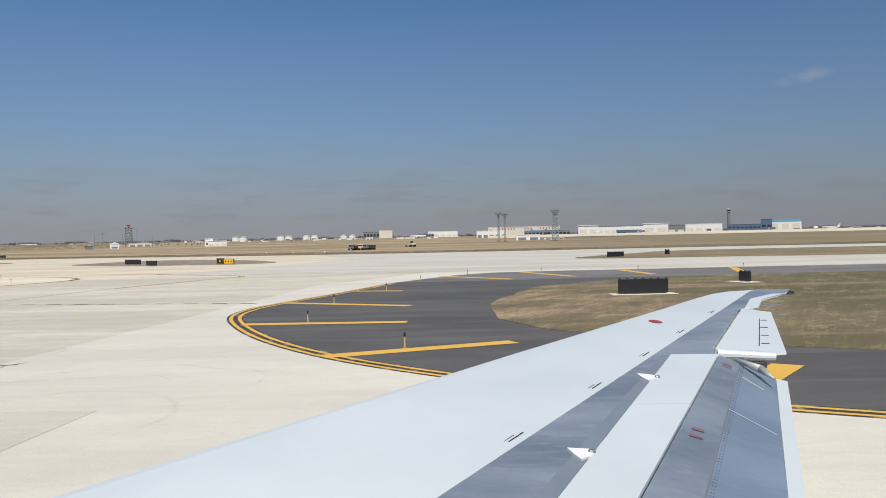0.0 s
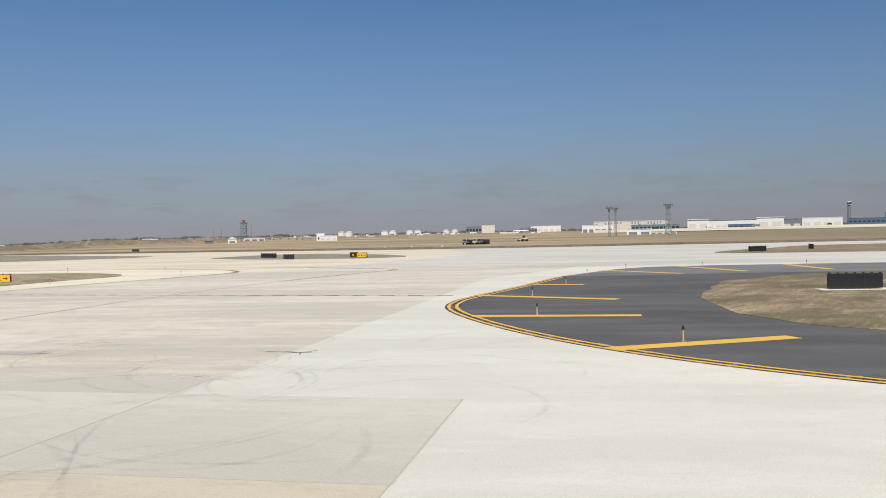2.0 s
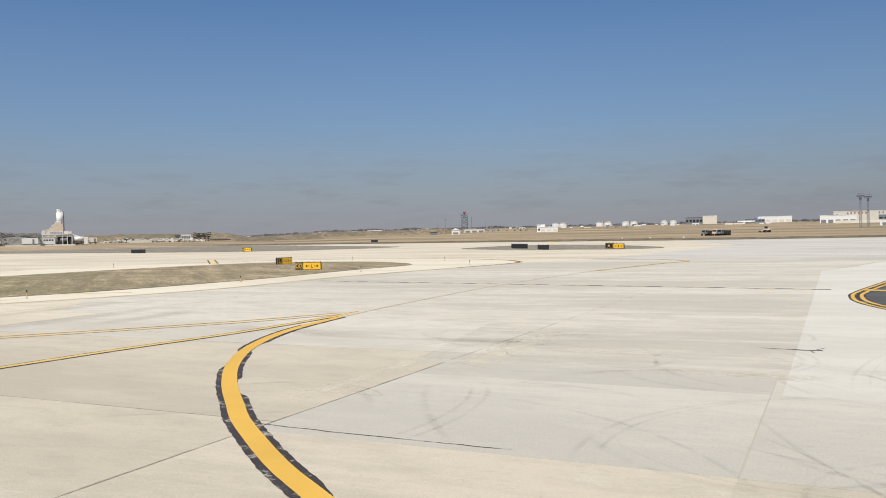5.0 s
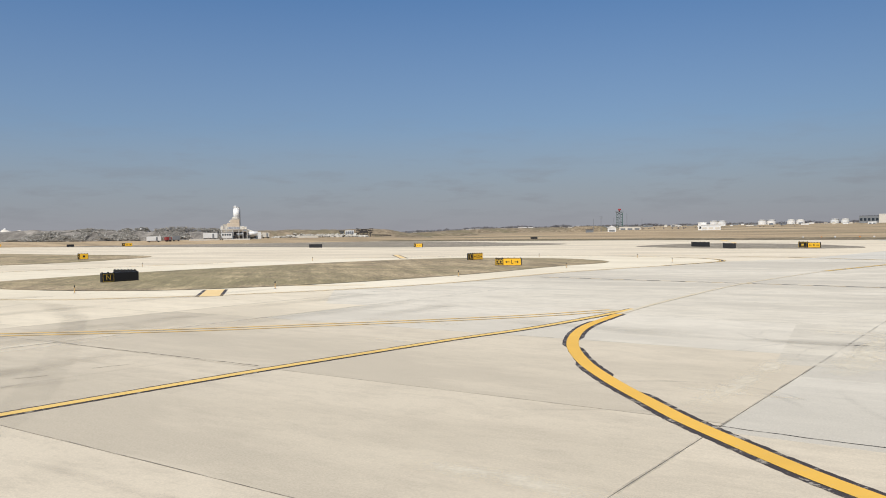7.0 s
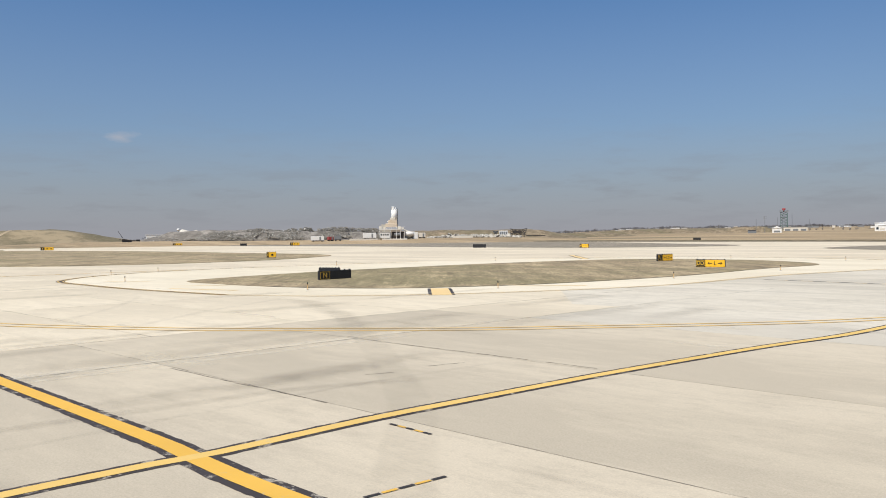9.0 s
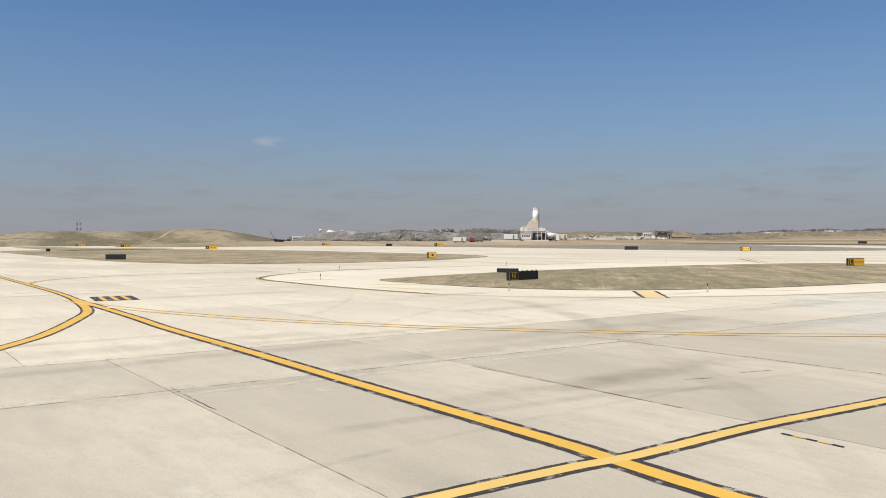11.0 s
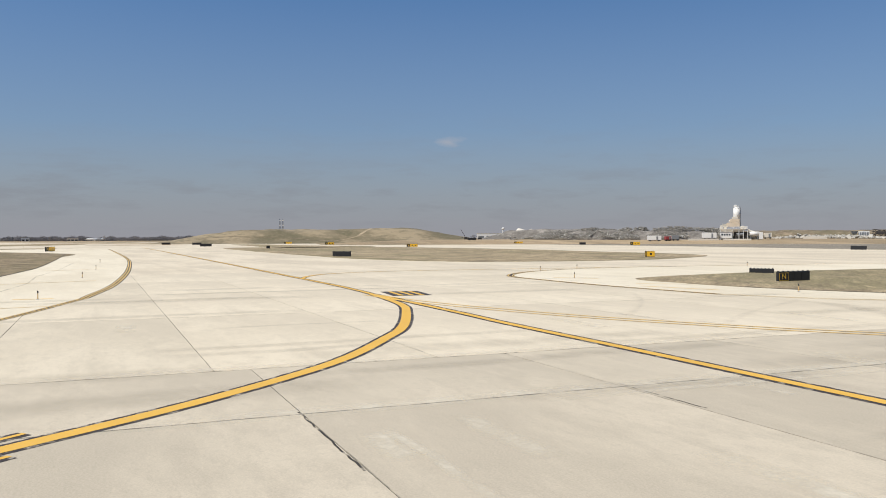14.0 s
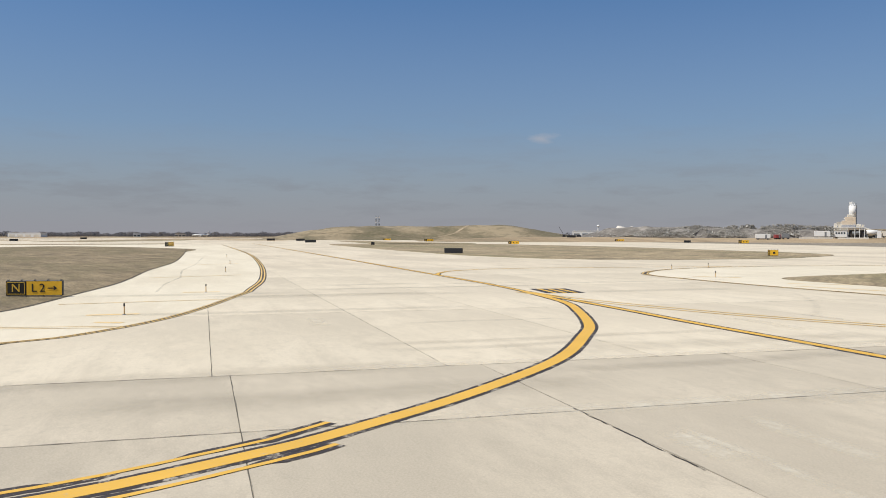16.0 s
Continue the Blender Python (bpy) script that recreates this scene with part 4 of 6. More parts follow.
YEL = "black and yellow lit taxiway guidance sign on dry grass"
BACK = "black back of a taxiway guidance sign on dry grass"
sign((-60.1, 74.3), (-57.3, 74.8), 0.84, [(0.32, "k", "DD"), (0.68, "y", "<L>")], "black and yellow taxiway sign lettered DD and L", 5, base=-0.06)
sign((-72.1, 89.2), (-71.2, 91.4), 0.9, [(0.34, "k", "L"), (0.66, "y", "<L2>")], "black and yellow taxiway sign lettered L and L2", 7, base=-0.06)
sign((-75.24, 38.18), (-75.17, 41.50), 0.84, [(0.33, "k", "N")], "long black taxiway sign lettered N in yellow", 7, base=-0.1)
sign((-87.58, 48.46), (-85.50, 49.31), 0.62, [], BACK, 7, base=-0.2)
sign((-82.25, -22.73), (-81.52, -19.86), 0.9, [(0.36, "k", "N"), (0.64, "y", "L2>")], "black and yellow taxiway sign lettered N and L2", 5)
sign((10.43, 49.37), (13.40, 49.43), 0.92, [], "large black back of a taxiway sign on a concrete base", 7, 0.45)
sign((21.72, 60.5), (21.98, 59.3), 0.78, [], "narrow black sign seen almost edge-on on a concrete base", 3, 0.6)
sign((-65.38, 169.80), (-60.90, 166.01), 1.0, [], BACK, 5)
sign((-55.43, 154.29), (-52.84, 152.15), 0.95, [], BACK, 3)
sign((-42.82, 156.29), (-41.18, 155.03), 1.1, [(1.0, "k", "|")], "black and yellow taxiway sign beside a second one", 3)
sign((-41.0, 154.55), (-38.9, 153.4), 0.98, [(1.0, "y", "<|>")], YEL, 5)
sign((28.90, 145.52), (32.02, 146.71), 0.95, [], BACK, 5)
sign((42.53, 158.22), (43.03, 157.30), 0.95, [], "narrow black sign seen almost edge-on", 2, 0.8)
sign((-193.1, 358.6), (-186.9, 352.7), 1.1, [], BACK, 4)
sign((-139.23, 177.25), (-136.18, 176.57), 1.0, [(0.25, "k", "|"), (0.75, "y", "|||")], YEL, 4)
sign((-172.42, 174.17), (-168.72, 175.23), 1.05, [], BACK, 4)
sign((-141.65, 81.5), (-140.65, 82.8), 1.02, [(0.2, "k", "|"), (0.8, "y", "|")], YEL, 4)
sign((-177.4, 37.7), (-174.8, 40.3), 1.0, [], BACK, 6)
sign((-284.7, -9.2), (-290.7, -6.8), 1.3, [(0.3, "k", "|"), (0.7, "y", "")], YEL, 4)
for x, y, w, h, tone in ((-545.6, 59.1, 5.0, 1.3, 0), (-531.0, -80.5, 4.2, 1.3, 0), (-735.0, -58.0, 5.0, 1.5, 0), (-510.6, 71.0, 5, 1.3, 0), (-402.6, 56.0, 5, 1.25, 0), (-307.6, 59.2, 1.2, 1.0, 0), (-321.0, 118.8, 4.2, 1.2, 1), (-457.7, 131.6, 5, 1.3, 1),
                         (-547.7, 134.0, 5, 1.2, 1), (-438.2, 208.5, 4.8, 1.3, 0), (-470.3, 231.5, 2.4, 1.2, 0), (-400.2, 215.6, 4.6, 1.2, 1), (-351.3, 221.1, 3, 1.1, 0), (-319.4, 226.2, 4.2, 1.4, 1)):
    d = Vector((-(y + 8), x + 28, 0)).normalized() * -w / 2
    sign((x - d.x, y - d.y), (x + d.x, y + d.y), h, [(0.3, "k", "|"), (0.7, "y", "||")] if tone else [], YEL if tone else BACK, 4)


# ---- edge markers ----
def edge_marker(x, y, h=0.5):
    top = thing("edge_marker", "short yellow taxiway edge post with a dark lamp on top", "edge light", pose(x, y, 0.0), "taxiway edge lights")
    part("base_plate", rod(B(), (0, 0, 0), (0, 0, 0.03), 0.09, 0.08, 10), M_STEEL, top)
    part("post", rod(B(), (0, 0, 0.03), (0, 0, h * 0.74), 0.03, 0.026, 8), M_POST, top)
    part("lamp", rod(B(), (0, 0, h * 0.74), (0, 0, h), 0.04, 0.032, 10), M_SIGNBLK, top, "dark lamp head")
    return top


first = edge_marker(-1.30, 26.58)
for x, y in ((-5.94, 35.86), (-6.30, 47.19), (-4.10, 58.81), (-2.00, 71.25), (2.41, 83.30), (10.04, 84.92), (20.11, 85.33), (31.20, 85.92), (7.01, 18.67), (-69.42, -16.52), (-82.52, -12.24), (-109.86, -8.56), (-131.18, -6.07), (-161.56, -3.57),
             (-87.34, 28.11), (-103.60, 40.04), (-101.16, 33.75), (-66.16, 29.76), (-56.58, 37.60), (-52.45, 53.89), (-50.28, 70.11), (-44.71, 85.31), (-100.53, 61.87), (-92.99, 83.48), (-53.08, 98.97), (-68.32, 102.53)):
    copy_thing(first, pose(x, y, 0))
for x, y, h in ((-371.8, -39.4, 0.9), (-317.6, -34.3, 1.3), (-369.3, -30.4, 0.9), (-368.6, -27.6, 1.1), (-365.2, -15.2, 0.9)):
    edge_marker(x, y, h)

# ---- banks, heaps and trees ----
def bank(name, label, p0, p1, width, height, mat, seed, lump=0.15, category="earth bank", flat=0.55, nu=64, nv=20, kind="structure"):
    """A long heap from p0 to p1 with gullied sides, sunk a little into the land."""
    a, b = Vector((*p0, 0)), Vector((*p1, 0))
    u = (b - a).normalized()
    v = Vector((-u.y, u.x, 0))
    bm, grid = B(), []
    for i in range(nu + 1):
        row = []
        s = i / nu
        for j in range(nv + 1):
            t = j / nv * 2 - 1
            p = a + (b - a) * s + v * t * width / 2
            end = sm(min(s, 1 - s) / 0.28)
            n1 = noise.noise(p * 0.02 + Vector((seed, 0, 0)))
            n2 = noise.noise(p * 0.11 + Vector((0, seed, 0)))
            h = height * end * sm((1 - abs(t)) / flat) * (1 + 0.22 * n1 + lump * n2)
            p.z = ground_z(p.x, p.y) - 0.5 + h + (0.5 if h > 0.6 else 0)
            row.append(bm.verts.new(p))
        grid.append(row)
    for i in range(nu):
        for j in range(nv):
            bm.faces.new((grid[i][j], grid[i + 1][j], grid[i + 1][j + 1], grid[i][j + 1]))
    ob = link(name, bm, mat, True)
    return tagged(ob, label, category, kind=kind)


big = bank("embankment", "long grassed earth bank with a worn track over it", (-668.6, 67.4), (-560.2, 289.4), 120, 9.0, M_HILL, 3, 0.08)


def worn_track(ob, nv, path, width, mat):
    """A narrow path that lies on the bank; path: places along and across it in steps of its grid."""
    vs, bm, rows = ob.data.vertices, B(), []

    def at(i, j):
        i0, j0 = int(i), int(j)
        a, b = i - i0, j - j0
        p = [vs[(i0 + di) * (nv + 1) + j0 + dj].co for di in (0, 1) for dj in (0, 1)]
        return (p[0] * (1 - b) + p[1] * b) * (1 - a) + (p[2] * (1 - b) + p[3] * b) * a + Vector((0, 0, 0.12))
    for (i0, j0), (i1, j1) in zip(path, path[1:]):
        for k in range(8):
            i, j = i0 + (i1 - i0) * k / 8, j0 + (j1 - j0) * k / 8
            rows.append([bm.verts.new(at(i + w, j)) for w in (-width, width)])
    for a, b in zip(rows, rows[1:]):
        bm.faces.new((a[0], b[0], b[1], a[1]))
    part("track", bm, mat, ob, "pale worn earth track")


worn_track(big, 20, ((38, 10), (41.5, 8), (42, 5), (40, 2.5), (36, 1.2)), 0.3, M_TRACK)
worn_track(big, 20, ((36, 1.3), (28, 2.4), (18, 3.0), (8, 2.2)), 0.6, M_BANK)
bank("embankment", "low grassed earth bank behind the demolition yard", (-470.3, 382.6), (-331.5, 500.6), 70, 5.0, M_BANK, 5)
bank("embankment", "low brown earth bank across the field", (-521.6, 700.0), (-330.4, 859.9), 60, 4.2, M_BANK, 9)
bank("embankment", "low brown earth bank across the field", (-640.3, 557.5), (-501.5, 730.1), 60, 4.4, M_BANK, 13)
bank("embankment", "low brown earth bank across the field", (-471.8, 559.8), (-371.2, 640.4), 40, 2.6, M_BANK, 15)
bank("spoil_heap", "pale heap of fine crushed concrete", (-508.3, 255.5), (-418.3, 303.6), 46, 5.6, M_DIRT, 21, 0.2, "spoil heap", kind="stuff")
bank("spoil_heap", "grey heap of crushed concrete under broken slabs", (-462.2, 259.5), (-363.8, 351.2), 40, 4.6, M_DIRT, 25, 0.25, "spoil heap", kind="stuff")
bank("embankment", "low brown earth bank beside the radar tower", (-372, 800), (-318, 822), 26, 5.0, M_BANK, 17)
bank("spoil_heap", "pale tip of crushed stone on the heap", (-500.2, 270.5), (-486.2, 284.5), 11, 7.4, M_CREAM, 29, 0.5, "spoil heap", nu=24, nv=10, kind="stuff")


def chunks(p0, p1, width, height, n, size, seed, label, mat):
    rnd = random.Random(seed)
    a, b = Vector((*p0, 0)), Vector((*p1, 0))
    u = (b - a).normalized()
    v = Vector((-u.y, u.x, 0))
    verts, faces = [], []
    for _ in range(n):
        s, t = rnd.random(), rnd.uniform(-1, 1)
        p = a + (b - a) * s + v * t * width / 2
        h = height * sm(min(s, 1 - s) / 0.22) * (1 - abs(t)) ** 0.7 * (0.85 + 0.4 * noise.noise(p * 0.06))
        if n > 5000 and noise.noise(p * 0.055 + Vector((3, 1, 0))) + 0.6 * noise.noise(p * 0.2) < -0.12:
            continue
        sz = size * rnd.uniform(0.3, 1.0) ** 1.5 * (2.0 if rnd.random() < 0.04 else 1.0)
        m = Matrix.Translation((p.x, p.y, ground_z(p.x, p.y) + h * rnd.uniform(0.75, 1.0))) @ Euler((rnd.uniform(-1, 1), rnd.uniform(-1, 1), rnd.uniform(0, 6))).to_matrix().to_4x4()
        lx, ly, lz = sz * rnd.uniform(0.6, 1.4), sz * rnd.uniform(0.5, 1.0), sz * rnd.uniform(0.2, 0.6)
        k = len(verts)
        for dz in (-1, 1):
            for dx, dy in ((-1, -1), (1, -1), (1, 1), (-1, 1)):
                verts.append(m @ Vector((dx * lx / 2 * rnd.uniform(0.7, 1.1), dy * ly / 2 * rnd.uniform(0.7, 1.1), dz * lz / 2)))
        faces += [(k, k + 3, k + 2, k + 1), (k + 4, k + 5, k + 6, k + 7), *((k + i, k + (i + 1) % 4, k + 4 + (i + 1) % 4, k + 4 + i) for i in range(4))]
    me = bpy.data.meshes.new("rubble")
    me.from_pydata([tuple(q) for q in verts], [], faces)
    me.materials.append(mat)
    return tagged(new("rubble", me), label, "rubble", kind="stuff")


chunks((-462.2, 253.5), (-361.8, 349.2), 38, 8.0, 36000, 0.72, 1, "heap of broken grey concrete slabs and rubble", M_RUBBLE)
chunks((-490.2, 255.5), (-436.3, 295.6), 36, 5.0, 900, 0.9, 2, "heap of broken grey concrete slabs and rubble", M_RUBBLE)
chunks((-367.8, 365.3), (-320.1, 396.6), 10, 1.8, 900, 1.6, 3, "low row of broken pale concrete pieces", M_PALERUBBLE)
chunks((-556.0, 235.3), (-522.3, 259.5), 12, 1.6, 200, 1.3, 4, "dark scrap lying below the earth bank", M_DARK)


def tree_line(az0, az1, r, n, h0, h1, seed, label):
    """Far leafless trees: trunks, limbs and uneven crowns of twig clumps."""
    rnd = random.Random(seed)
    verts, faces = [], []

    def blade(c, s):
        k = len(verts)
        for _ in range(3):
            d = Vector((rnd.uniform(-1, 1), rnd.uniform(-1, 1), rnd.uniform(-0.8, 0.8)))
            verts.append(tuple(c + d * s))
        faces.append((k, k + 1, k + 2))

    for i in range(n):
        az = radians(rnd.uniform(az0, az1))
        rr = r * rnd.uniform(0.94, 1.08)
        x, y = -20 - rr * math.sin(az), rr * math.cos(az)
        h = rnd.uniform(h0, h1) * (0.85 + 0.55 * noise.noise(Vector((az * 40, 0, seed))) + 0.3 * noise.noise(Vector((az * 170, 3, seed))))
        z = ground_z(x, y) - 0.5
        base = Vector((x, y, z))
        side = Vector((math.cos(az), math.sin(az), 0))
        for w0, top, lean in ((0.35, 0.75, 0.0), (0.2, 0.85, 0.25), (0.2, 0.85, -0.25)):
            k = len(verts)
            tip = base + Vector((0, 0, h * top)) + side * lean * h
            verts.extend([tuple(base - side * w0), tuple(base + side * w0), tuple(tip)])
            faces.append((k, k + 1, k + 2))
        for _ in range(46):
            q = Vector((rnd.gauss(0, 0.24), rnd.gauss(0, 0.24), rnd.uniform(0.22, 1.0)))
            q.x *= 1.25 - abs(q.z - 0.6)
            blade(base + Vector((q.x * h, q.y * h, q.z * h)), h * rnd.uniform(0.10, 0.24))
    me = bpy.data.meshes.new("tree_line")
    me.from_pydata(verts, [], faces)
    me.materials.append(M_TREE)
    return tagged(new("tree_line", me), label, "trees", kind="stuff")


tree_line(76, 108, 1900, 2600, 5, 11, 1, "far dark belt of bare spring trees")
tree_line(40, 62, 2300, 420, 6, 10, 2, "far belt of bare spring trees behind the yard")
tree_line(-40, 36, 2900, 2600, 5, 10, 3, "far belt of bare spring trees on the skyline")
tree_line(8, 40, 1150, 60, 2, 4, 4, "scattered low bare trees on the field")


def far_road(pts, width, mat, label, near=1.3, far=1.3, step=15):
    bm, rows = B(), []
    ln_ = spline(pts, step)
    for i, p in enumerate(ln_):
        d = (ln_[min(i + 1, len(ln_) - 1)] - ln_[max(i - 1, 0)]).normalized()
        n_ = Vector((-d.y, d.x, 0)) * width / 2
        rows.append([bm.verts.new((q.x, q.y, ground_z(q.x, q.y) + up)) for q, up in ((p + n_, far), (p - n_, near))])
    for a, b in zip(rows, rows[1:]):
        bm.faces.new((a[0], b[0], b[1], a[1]))
    tagged(link("road", bm, mat), label, "road", kind="structure")


far_road([(59.9, 1090.1), (180.0, 1080.1), (300.2, 1059.9), (420.3, 1019.9), (560.1, 960.0), (760.1, 850.0)], 70, M_CONC, "pale far apron strip before the hangars", 0.2, 3.4)
far_road([(-700.5, 2149.6), (-300.0, 2249.8), (-0.1, 2260.0), (199.9, 2200.1)], 60, M_CREAM, "pale far apron strip on the skyline")

far_road([(-272, 347), (-226.8, 332.6), (-170.9, 317), (-108.4, 296.6), (-40, 266), (0, 259.4), (70, 263.4), (140, 259.3), (258, 256.4)], 11, M_VERGE, "dark rough grass verge along the pavement edge", 0.0, 0.55, 12)


# ---- buildings ----
def facing(x, y):
    return pose(x, y, ground_z(x, y), 0, 0, math.degrees(math.atan2(-(-12 - x), 0 - y) ) + 180)


def building(x, y, w, d, h, wall, label, roof=None, openings=0, open_mat=None, open_h=0.4, open_at=0.1, band=None, turn=0, category="building", eave=0.0):
    top = thing("building", label, category, facing(x, y) @ pose(0, 0, 0, 0, 0, turn), "buildings along the skyline")
    wl_ = part("wall", box(B(), w, d, h + 1.5, 0, d / 2, -1.5), wall, top)
    part("roof", box(B(), w + 0.6 + eave, d + 0.6 + eave, max(0.35, h * 0.05), 0, d / 2, h), roof or M_ROOF, top, "flat roof slab")
    if w > 30 and h > 9:
        for i in range(3):
            part("roof_unit", box(B(), w * 0.05, 4, 1.6, w * (i * 0.3 - 0.33), d * 0.3, h + max(0.35, h * 0.05)), M_GREY, top)
    if band:
        part("fascia", box(B(), w + 0.7, 0.3, h * 0.22, 0, -0.16, h * 0.8), band, top, "coloured fascia band")
    for i in range(openings):
        ow = w / openings * 0.68
        part("door" if open_h > 0.55 else "window", box(B(), ow, 0.14, h * open_h, (i + 0.5) * w / openings - w / 2, -0.06, h * open_at), open_mat or M_GLASS, wl_)
    return top


building(842.7, 2031.7, 73, 60, 25, M_WHITE, "large white hangar with a light blue roof edge", M_LBLUE, 3, M_CREAM, 0.62, 0.0, M_LBLUE)
building(795.7, 2029.7, 26, 60, 27, M_BLUE, "tall dark blue hangar block beside a white hangar", M_BLUE, 2, M_GLASS, 0.2, 0.3)
building(733.6, 2009.8, 76, 40, 15.5, M_BLUE, "long low dark blue building", M_ROOF, 8, M_GLASS, 0.18, 0.45)
building(572.4, 1810.9, 77, 50, 17.5, M_WHITE, "white hangar with pale door panels", M_WHITE, 4, M_CREAM, 0.5, 0.0)
building(521.3, 1878.9, 58, 50, 16.5, M_GREY, "grey hangar with a dark roof", M_ROOF, 3, M_CREAM, 0.4, 0.0)
building(399.3, 1549.0, 46, 40, 18.5, M_WHITE, "tall white hangar beside low white buildings", M_WHITE, 2, M_CREAM, 0.6, 0.0, eave=1.5)
building(336.1, 1564.1, 84, 40, 15, M_WHITE, "long white terminal building with a dark roof", M_ROOF, 7, M_CREAM, 0.4, 0.1)
building(345.1, 1530.1, 46, 14, 8, M_BLUE, "low building with blue doors", M_WHITE, 5, M_GLASS, 0.5, 0.0)
building(260.0, 1477.1, 35, 30, 17, M_WHITE, "white hangar with a projecting flat roof", M_WHITE, 2, M_CREAM, 0.6, 0.0, eave=2)
building(160.0, 1266.1, 70, 16, 9.5, M_GREY, "low glazed office front of a hangar", M_LBLUE, 12, M_GLASS, 0.45, 0.25)
building(74.9, 1268.1, 46, 16, 10.5, M_WHITE, "low white hangar annex with grey doors", M_WHITE, 5, M_GREY, 0.45, 0.0)
hang = building(126.9, 1293.1, 112, 60, 15.5, M_CREAM, "long white hangar with red lettering bars on its roof edge", M_CREAM, 0)
k = 0
for n, x0 in ((6, -38.0), (3, 2.0), (5, 26.0)):
    for i in range(n):
        part("sign_bar", box(B(), 1.9, 0.25, 2.6, x0 + i * 4.6, -0.3, 12.0), M_REDFADE, hang, "red lettering bar")
building(65.6, 636.1, 18, 9, 4.3, M_WHITE, "low white hut with two dark doors in the field", M_WHITE, 2, M_GREY, 0.5, 0.05)
building(84.7, 645.1, 20, 8, 2.2, M_CREAM, "very low cream shed beside a white hut", M_CREAM, 4, M_GREY, 0.4, 0.2)
building(-0.1, 2400.0, 86, 50, 16.5, M_WHITE, "wide white hangar on the skyline", M_WHITE, 5, M_CREAM, 0.5, 0.0)
building(-50.2, 2380.0, 50, 40, 10, M_GREY, "grey terminal wing on the skyline", M_ROOF, 6, M_GLASS, 0.3, 0.4)
building(-179.1, 2593.9, 41, 50, 23.5, M_CREAM, "tall cream hangar wall on the skyline", M_CREAM, 0)
building(-224.9, 2599.8, 50, 50, 19.5, M_GREY, "glazed grey hangar on the skyline", M_ROOF, 5, M_GLASS, 0.4, 0.3)
building(-199.2, 728.9, 16, 10, 4.6, M_WHITE, "small white field building with a raised roof", M_WHITE, 3, M_CREAM, 0.35, 0.2)
building(-208.2, 734.9, 7, 8, 6.6, M_WHITE, "white gabled block beside a small building", M_WHITE, 1, M_GLASS, 0.3, 0.2)
hut = building(-276.0, 694.0, 7.2, 6, 3.6, M_WHITE, "small white gabled hut by the radar tower", M_WHITE, 1, M_GREY, 0.4, 0.1)
gb = B()
gv = [gb.verts.new(q) for q in ((-4, -0.3, 3.7), (4, -0.3, 3.7), (0, -0.3, 5.6), (-4, 6.3, 3.7), (4, 6.3, 3.7), (0, 6.3, 5.6))]
for q in ((0, 1, 2), (5, 4, 3), (0, 2, 5, 3), (2, 1, 4, 5), (1, 0, 3, 4)):
    gb.faces.new([gv[n] for n in q])
part("gable", gb, M_WHITE, hut, "white gabled roof")
building(-291.5, 680.0, 6.2, 4, 2.3, M_GREY, "grey low shed in the field", M_ROOF, 0)
building(-340.4, 927.9, 24, 10, 4, M_CREAM, "low pale equipment shelter under the radar tower", M_GREY, 3, M_GREY, 0.5, 0.0)
building(-1072.3, 581.1, 36, 14, 7.5, M_WHITE, "distant white shed beyond the heaps", M_WHITE, 3, M_GREY, 0.4, 0.1)
building(-1040.3, 607.2, 26, 12, 5, M_LBLUE, "distant bluish shed beyond the heaps", M_GREY, 2, M_GREY, 0.4, 0.1)
shed = building(-1520.6, -193.8, 60, 16, 6.8, M_WHITE, "long white shed before the trees", M_WHITE, 4, M_CREAM, 0.5, 0.1)
shed.matrix_world = shed.matrix_world @ pose(0, 0, 0, 0, 0, -38)
building(-1740.7, 56.3, 20, 12, 6, M_CREAM, "small pale house before the trees", M_ROOF, 3)
building(-1760.7, -23.8, 14, 12, 7, M_WHITE, "small pale house before the trees", M_ROOF, 2)
rnd = random.Random(11)
for i in range(120):
    az = radians(rnd.choice((rnd.uniform(6, 44), rnd.uniform(-2, 30), rnd.uniform(-34, -23))))
    rr = rnd.uniform(1500, 2700)
    w, h = rnd.uniform(4, 17), rnd.uniform(2.2, 5.2)
    building(-20 - rr * math.sin(az), rr * math.cos(az), w, 12, h, rnd.choice((M_WHITE, M_CREAM, M_GREY, M_STEEL, M_WHITE)), "small pale building far off on the skyline", rnd.choice((M_ROOF, M_WHITE, M_ROOF)), rnd.choice((0, 0, 2)), M_GREY, 0.4, 0.1)


def van(x, y, w, h, mat, label, turn=0):
    top = thing("service_vehicle", label, "vehicle", facing(x, y) @ pose(0, 0, 3.3, 0, 0, turn), "vehicles on the far apron")
    part("body", box(B(), w, 2.4, h, 0, 0, 0.6, bevel=0.2), mat, top)
    part("cab", box(B(), w * 0.28, 2.3, h * 0.7, -w * 0.62, 0, 0.6, bevel=0.25), M_WHITE, top)
    part("window", box(B(), w * 0.2, 0.06, h * 0.3, -w * 0.62, -1.18, 0.6 + h * 0.35), M_GLASS, top)
    for sx in (-0.55, 0.3):
        part("wheel", rod(B(), (sx * w, -1.2, 0.45), (sx * w, 1.2, 0.45), 0.45, 0.45, 10), M_RUBBER, top)


